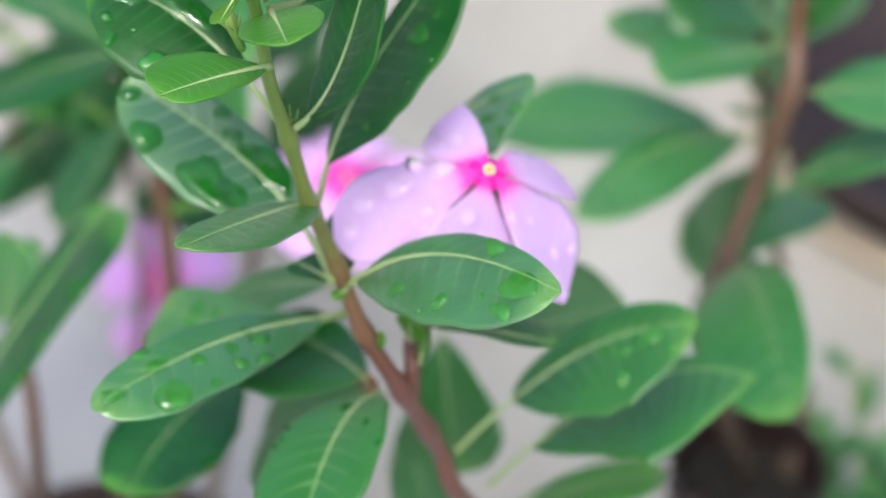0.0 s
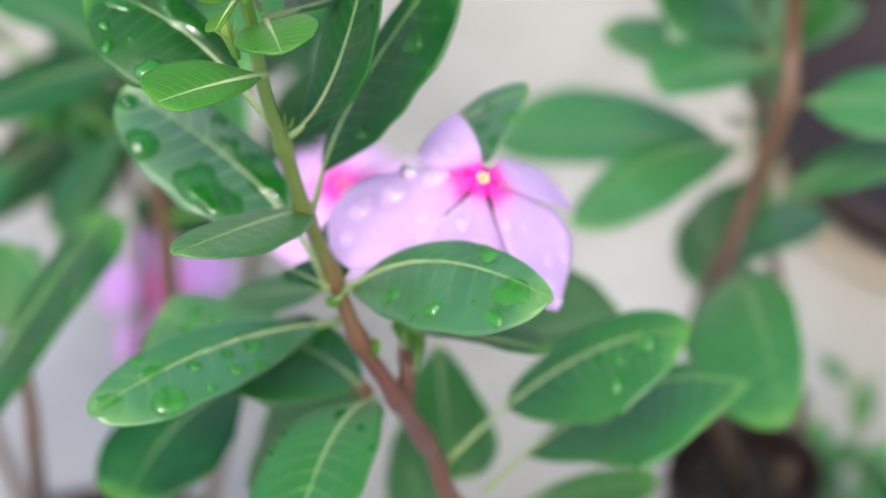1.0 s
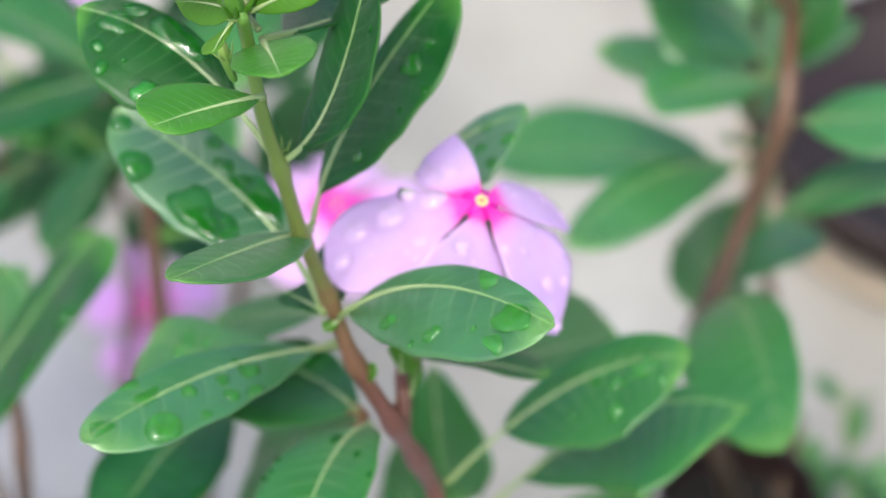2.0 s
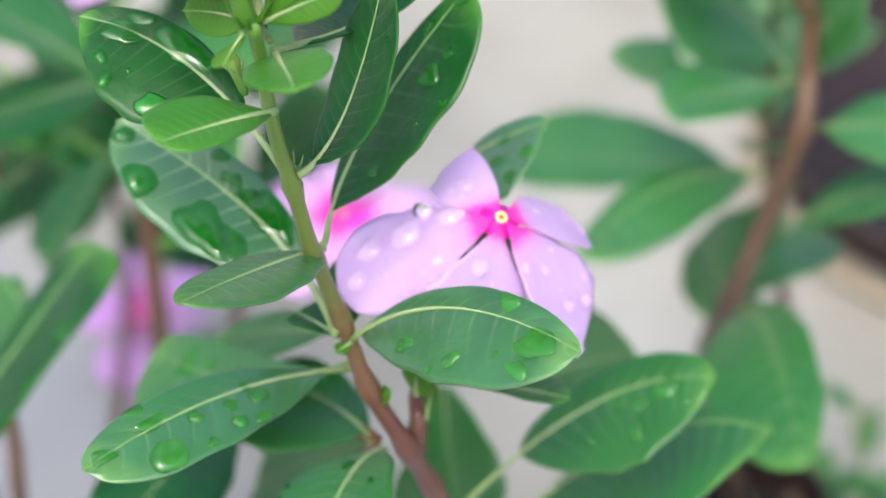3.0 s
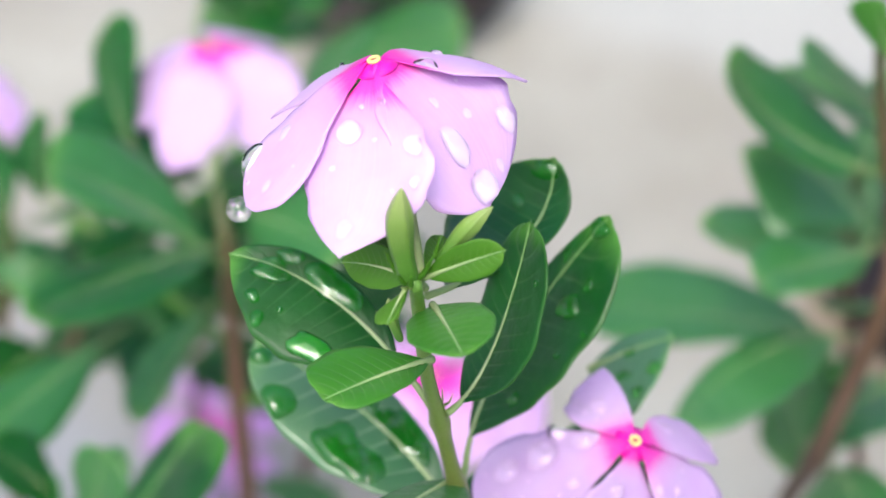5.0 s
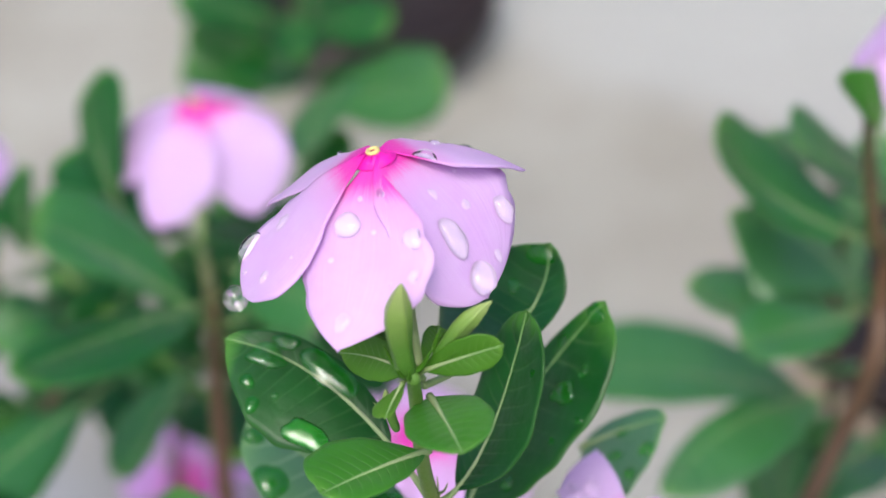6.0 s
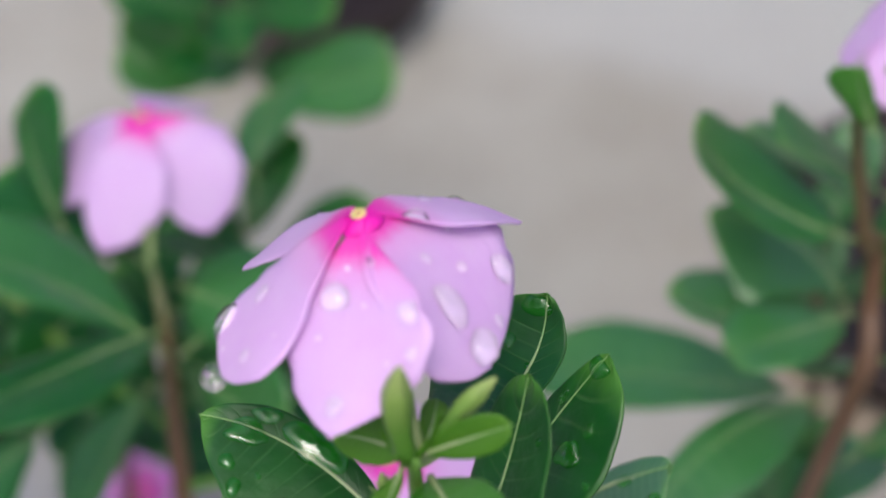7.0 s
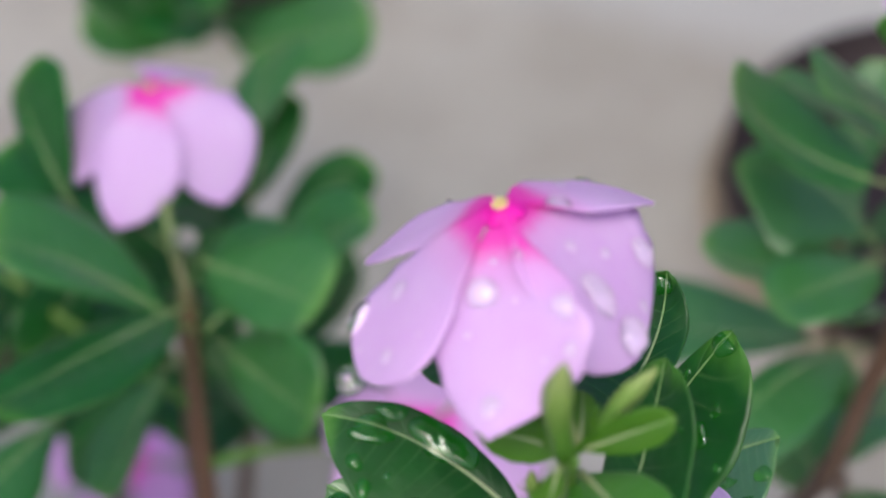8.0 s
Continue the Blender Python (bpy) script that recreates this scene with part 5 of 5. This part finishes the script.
drop(near_bottom, 0.480, -0.90, 0.00028, flat=0.80, label="tiny dew drop clinging to the rim of a leaf")
drop(near_bottom, 0.471, -0.94, 0.00026, flat=0.80, label="tiny dew drop clinging to the rim of a leaf")
drop(near_bottom, 0.607, -0.88, 0.00038, flat=0.80, label="tiny dew drop clinging to the rim of a leaf")
drop(near_bottom, 0.584, -0.93, 0.00028, flat=0.80, label="tiny dew drop clinging to the rim of a leaf")
drop(near_bottom, 0.553, -0.88, 0.00039, flat=0.80, label="tiny dew drop clinging to the rim of a leaf")
drop(near_bottom, 0.598, -0.94, 0.00034, flat=0.80, label="tiny dew drop clinging to the rim of a leaf")
drop(flower_mid[4], 0.550, -0.39, 0.00227, flat=0.59, long=1.2, ragged=0.05, label=ON_PETAL, group=PETAL_DROPS, bed=LIT_WET_LILAC)
drop(flower_mid[4], 0.770, -0.39, 0.00184, flat=0.59, long=1.2, ragged=0.05, label=ON_PETAL, group=PETAL_DROPS, bed=LIT_WET_LILAC)
drop(flower_mid[4], 0.890, 0.09, 0.00157, flat=0.78, long=1.0, ragged=0.02, label=ON_PETAL, group=PETAL_DROPS, bed=LIT_WET_LILAC)
drop(flower_mid[4], 0.430, 0.51, 0.00104, flat=0.65, long=1.0, ragged=0.04, label=ON_PETAL, group=PETAL_DROPS, bed=LIT_WET_LILAC)
drop(flower_mid[4], 0.270, -0.63, 0.00166, flat=0.65, long=1.3, ragged=0.06, label=ON_PETAL, group=PETAL_DROPS, bed=LIT_WET_LILAC)
drop(flower_mid[4], 0.470, 0.93, 0.00086, flat=0.59, long=1.2, ragged=0.06, label=ON_PETAL, group=PETAL_DROPS, bed=LIT_WET_LILAC)
drop(flower_mid[4], 0.410, -0.93, 0.00149, flat=0.65, long=1.2, ragged=0.06, label=ON_PETAL, group=PETAL_DROPS, bed=LIT_WET_LILAC)
drop(flower_mid[4], 0.690, 0.93, 0.00138, flat=0.45, long=1.5, ragged=0.10, label=ON_PETAL, group=PETAL_DROPS, bed=LIT_WET_LILAC)
drop(flower_mid[4], 0.670, -0.03, 0.00035, flat=0.65, long=1.0, ragged=0.04, label=ON_PETAL, group=PETAL_DROPS, bed=LIT_WET_LILAC)
drop(flower_mid[4], 0.530, 0.57, 0.00043, flat=0.65, long=1.0, ragged=0.04, label=ON_PETAL, group=PETAL_DROPS, bed=LIT_WET_LILAC)
drop(flower_mid[4], 0.730, 0.21, 0.00035, flat=0.65, long=1.0, ragged=0.04, label=ON_PETAL, group=PETAL_DROPS, bed=LIT_WET_LILAC)
drop(flower_mid[4], 0.890, -0.63, 0.00035, flat=0.65, long=1.0, ragged=0.04, label=ON_PETAL, group=PETAL_DROPS, bed=LIT_WET_LILAC)
drop(flower_mid[3], 0.450, -0.45, 0.00138, flat=0.65, long=1.1, ragged=0.04, label=ON_PETAL, group=PETAL_DROPS, bed=LIT_WET_LILAC)
drop(flower_mid[3], 0.570, -0.03, 0.00052, flat=0.65, long=1.0, ragged=0.04, label=ON_PETAL, group=PETAL_DROPS, bed=LIT_WET_LILAC)
drop(flower_mid[2], 0.330, -0.63, 0.00078, flat=0.72, long=1.0, ragged=0.04, label=ON_PETAL, group=PETAL_DROPS, bed=LIT_WET_LILAC)
drop(flower_mid[2], 0.430, 0.09, 0.00079, flat=0.72, long=1.0, ragged=0.04, label=ON_PETAL, group=PETAL_DROPS, bed=LIT_WET_LILAC)
drop(flower_mid[2], 0.670, 0.81, 0.00053, flat=0.65, long=1.4, ragged=0.06, label=ON_PETAL, group=PETAL_DROPS, bed=LIT_WET_LILAC)
drop(flower_mid[2], 0.710, 0.21, 0.00106, flat=0.65, long=1.4, ragged=0.06, label=ON_PETAL, group=PETAL_DROPS, bed=LIT_WET_LILAC)
drop(flower_mid[2], 0.790, 0.69, 0.00107, flat=0.72, long=1.2, ragged=0.04, label=ON_PETAL, group=PETAL_DROPS, bed=LIT_WET_LILAC)
drop(flower_mid[2], 0.850, 0.09, 0.00079, flat=0.65, long=1.4, ragged=0.06, label=ON_PETAL, group=PETAL_DROPS, bed=LIT_WET_LILAC)
drop(flower_mid[2], 0.950, 0.09, 0.00106, flat=0.78, long=1.2, ragged=0.04, label=ON_PETAL, group=PETAL_DROPS, bed=LIT_WET_LILAC)
drop(flower_mid[2], 0.370, 0.63, 0.00053, flat=0.65, long=1.2, ragged=0.06, label=ON_PETAL, group=PETAL_DROPS, bed=LIT_WET_LILAC)
drop(flower_mid[2], 0.610, 0.21, 0.00035, flat=0.65, long=1.0, ragged=0.04, label=ON_PETAL, group=PETAL_DROPS, bed=LIT_WET_LILAC)
drop(flower_mid[1], 0.390, 0.45, 0.00098, flat=0.52, long=1.6, ragged=0.12, label=ON_PETAL, group=PETAL_DROPS, bed=LIT_WET_LILAC)
drop(flower_mid[1], 0.770, 0.51, 0.00099, flat=0.59, long=1.6, ragged=0.10, label=ON_PETAL, group=PETAL_DROPS, bed=LIT_WET_LILAC)
drop(flower_mid[1], 0.910, 0.27, 0.00091, flat=0.65, long=1.3, ragged=0.08, label=ON_PETAL, group=PETAL_DROPS, bed=LIT_WET_LILAC)
drop(flower_mid[1], 0.330, 0.75, 0.00053, flat=0.65, long=1.0, ragged=0.06, label=ON_PETAL, group=PETAL_DROPS, bed=LIT_WET_LILAC)
drop(flower_mid[0], 0.490, 0.39, 0.00132, flat=0.65, long=1.1, ragged=0.06, label=ON_PETAL, group=PETAL_DROPS, bed=LIT_WET_LILAC)
drop(flower_mid[0], 0.530, 0.69, 0.00070, flat=0.45, long=2.0, ragged=0.12, label=ON_PETAL, group=PETAL_DROPS, bed=LIT_WET_LILAC)
drop(flower_mid[0], 0.630, 0.75, 0.00062, flat=0.45, long=2.0, ragged=0.12, label=ON_PETAL, group=PETAL_DROPS, bed=LIT_WET_LILAC)
drop(flower_mid[0], 0.350, 0.57, 0.00044, flat=0.65, long=1.0, ragged=0.05, label=ON_PETAL, group=PETAL_DROPS, bed=LIT_WET_LILAC)
drop(flower_top[2], 0.390, -0.21, 0.00186, flat=0.65, long=1.0, ragged=0.03, label=ON_PETAL, group=PETAL_DROPS)
drop(flower_top[2], 0.470, 0.81, 0.00145, flat=0.65, long=1.0, ragged=0.04, label=ON_PETAL, group=PETAL_DROPS)
drop(flower_top[2], 0.230, 0.45, 0.00077, flat=0.65, long=1.1, ragged=0.05, label=ON_PETAL, group=PETAL_DROPS)
drop(flower_top[2], 0.650, 0.81, 0.00082, flat=0.65, long=1.0, ragged=0.05, label=ON_PETAL, group=PETAL_DROPS)
drop(flower_top[2], 0.870, 0.03, 0.00110, flat=0.39, long=1.2, ragged=0.08, label=ON_PETAL, group=PETAL_DROPS)
drop(flower_top[2], 0.570, -0.39, 0.00045, flat=0.65, long=1.0, ragged=0.05, label=ON_PETAL, group=PETAL_DROPS)
drop(flower_top[2], 0.430, 0.27, 0.00038, flat=0.65, long=1.0, ragged=0.05, label=ON_PETAL, group=PETAL_DROPS)
drop(flower_top[2], 0.250, -0.03, 0.00039, flat=0.65, long=1.0, ragged=0.05, label=ON_PETAL, group=PETAL_DROPS)
drop(flower_top[2], 0.690, 0.57, 0.00031, flat=0.65, long=1.0, ragged=0.05, label=ON_PETAL, group=PETAL_DROPS)
drop(flower_top[1], 0.710, 0.03, 0.00196, flat=0.59, long=1.5, ragged=0.05, label=ON_PETAL, group=PETAL_DROPS)
drop(flower_top[1], 0.930, 0.09, 0.00236, flat=0.72, long=1.0, ragged=0.03, label=ON_PETAL, group=PETAL_DROPS)
drop(flower_top[1], 0.770, 0.81, 0.00141, flat=0.65, long=1.6, ragged=0.06, label=ON_PETAL, group=PETAL_DROPS)
drop(flower_top[1], 0.630, 0.39, 0.00066, flat=0.72, long=1.2, ragged=0.05, label=ON_PETAL, group=PETAL_DROPS)
drop(flower_top[1], 0.470, 0.15, 0.00059, flat=0.65, long=1.5, ragged=0.06, label=ON_PETAL, group=PETAL_DROPS)
drop(flower_top[1], 0.450, 0.63, 0.00040, flat=0.65, long=1.0, ragged=0.05, label=ON_PETAL, group=PETAL_DROPS)
drop(flower_top[1], 0.910, 0.57, 0.00066, flat=0.65, long=1.4, ragged=0.06, label=ON_PETAL, group=PETAL_DROPS)
drop(flower_top[0], 0.230, -0.93, 0.00143, flat=0.72, long=1.1, ragged=0.05, label=ON_PETAL, group=PETAL_DROPS)
drop(flower_top[0], 0.450, 0.33, 0.00067, flat=0.78, long=1.3, ragged=0.05, label=ON_PETAL, group=PETAL_DROPS)
drop(flower_top[3], 0.850, -0.93, 0.00134, flat=0.78, long=1.9, ragged=0.04, label=ON_PETAL, group=PETAL_DROPS)
drop(flower_top[3], 0.610, -0.39, 0.00085, flat=0.59, long=1.6, ragged=0.08, label=ON_PETAL, group=PETAL_DROPS)
drop(flower_top[3], 0.850, 0.33, 0.00072, flat=0.59, long=1.3, ragged=0.06, label=ON_PETAL, group=PETAL_DROPS)
drop(flower_top[3], 0.930, -0.57, 0.00040, flat=0.65, long=1.0, ragged=0.05, label=ON_PETAL, group=PETAL_DROPS)
drop(flower_top[3], 0.670, 0.57, 0.00026, flat=0.65, long=1.0, ragged=0.05, label=ON_PETAL, group=PETAL_DROPS)
drop(flower_top[4], 0.470, -0.93, 0.00047, flat=0.85, long=1.0, ragged=0.05, label=ON_PETAL, group=PETAL_DROPS)
bead((-0.0491, 0.2769, 0.3858), np.array([0.0, -0.3, 0.95]), np.array([1.0, 0.0, 0.0]), 0.0018, 1.0, 1.0, 0.0, "clear hanging drop at a petal tip", PETAL_DROPS, 1.1)
bead((-0.0183, 0.2989, 0.3926), np.array([0.0, -0.3, 0.95]), np.array([1.0, 0.0, 0.0]), 0.0014, 0.6, 1.0, 0.0, ON_PETAL, PETAL_DROPS, 0.5)
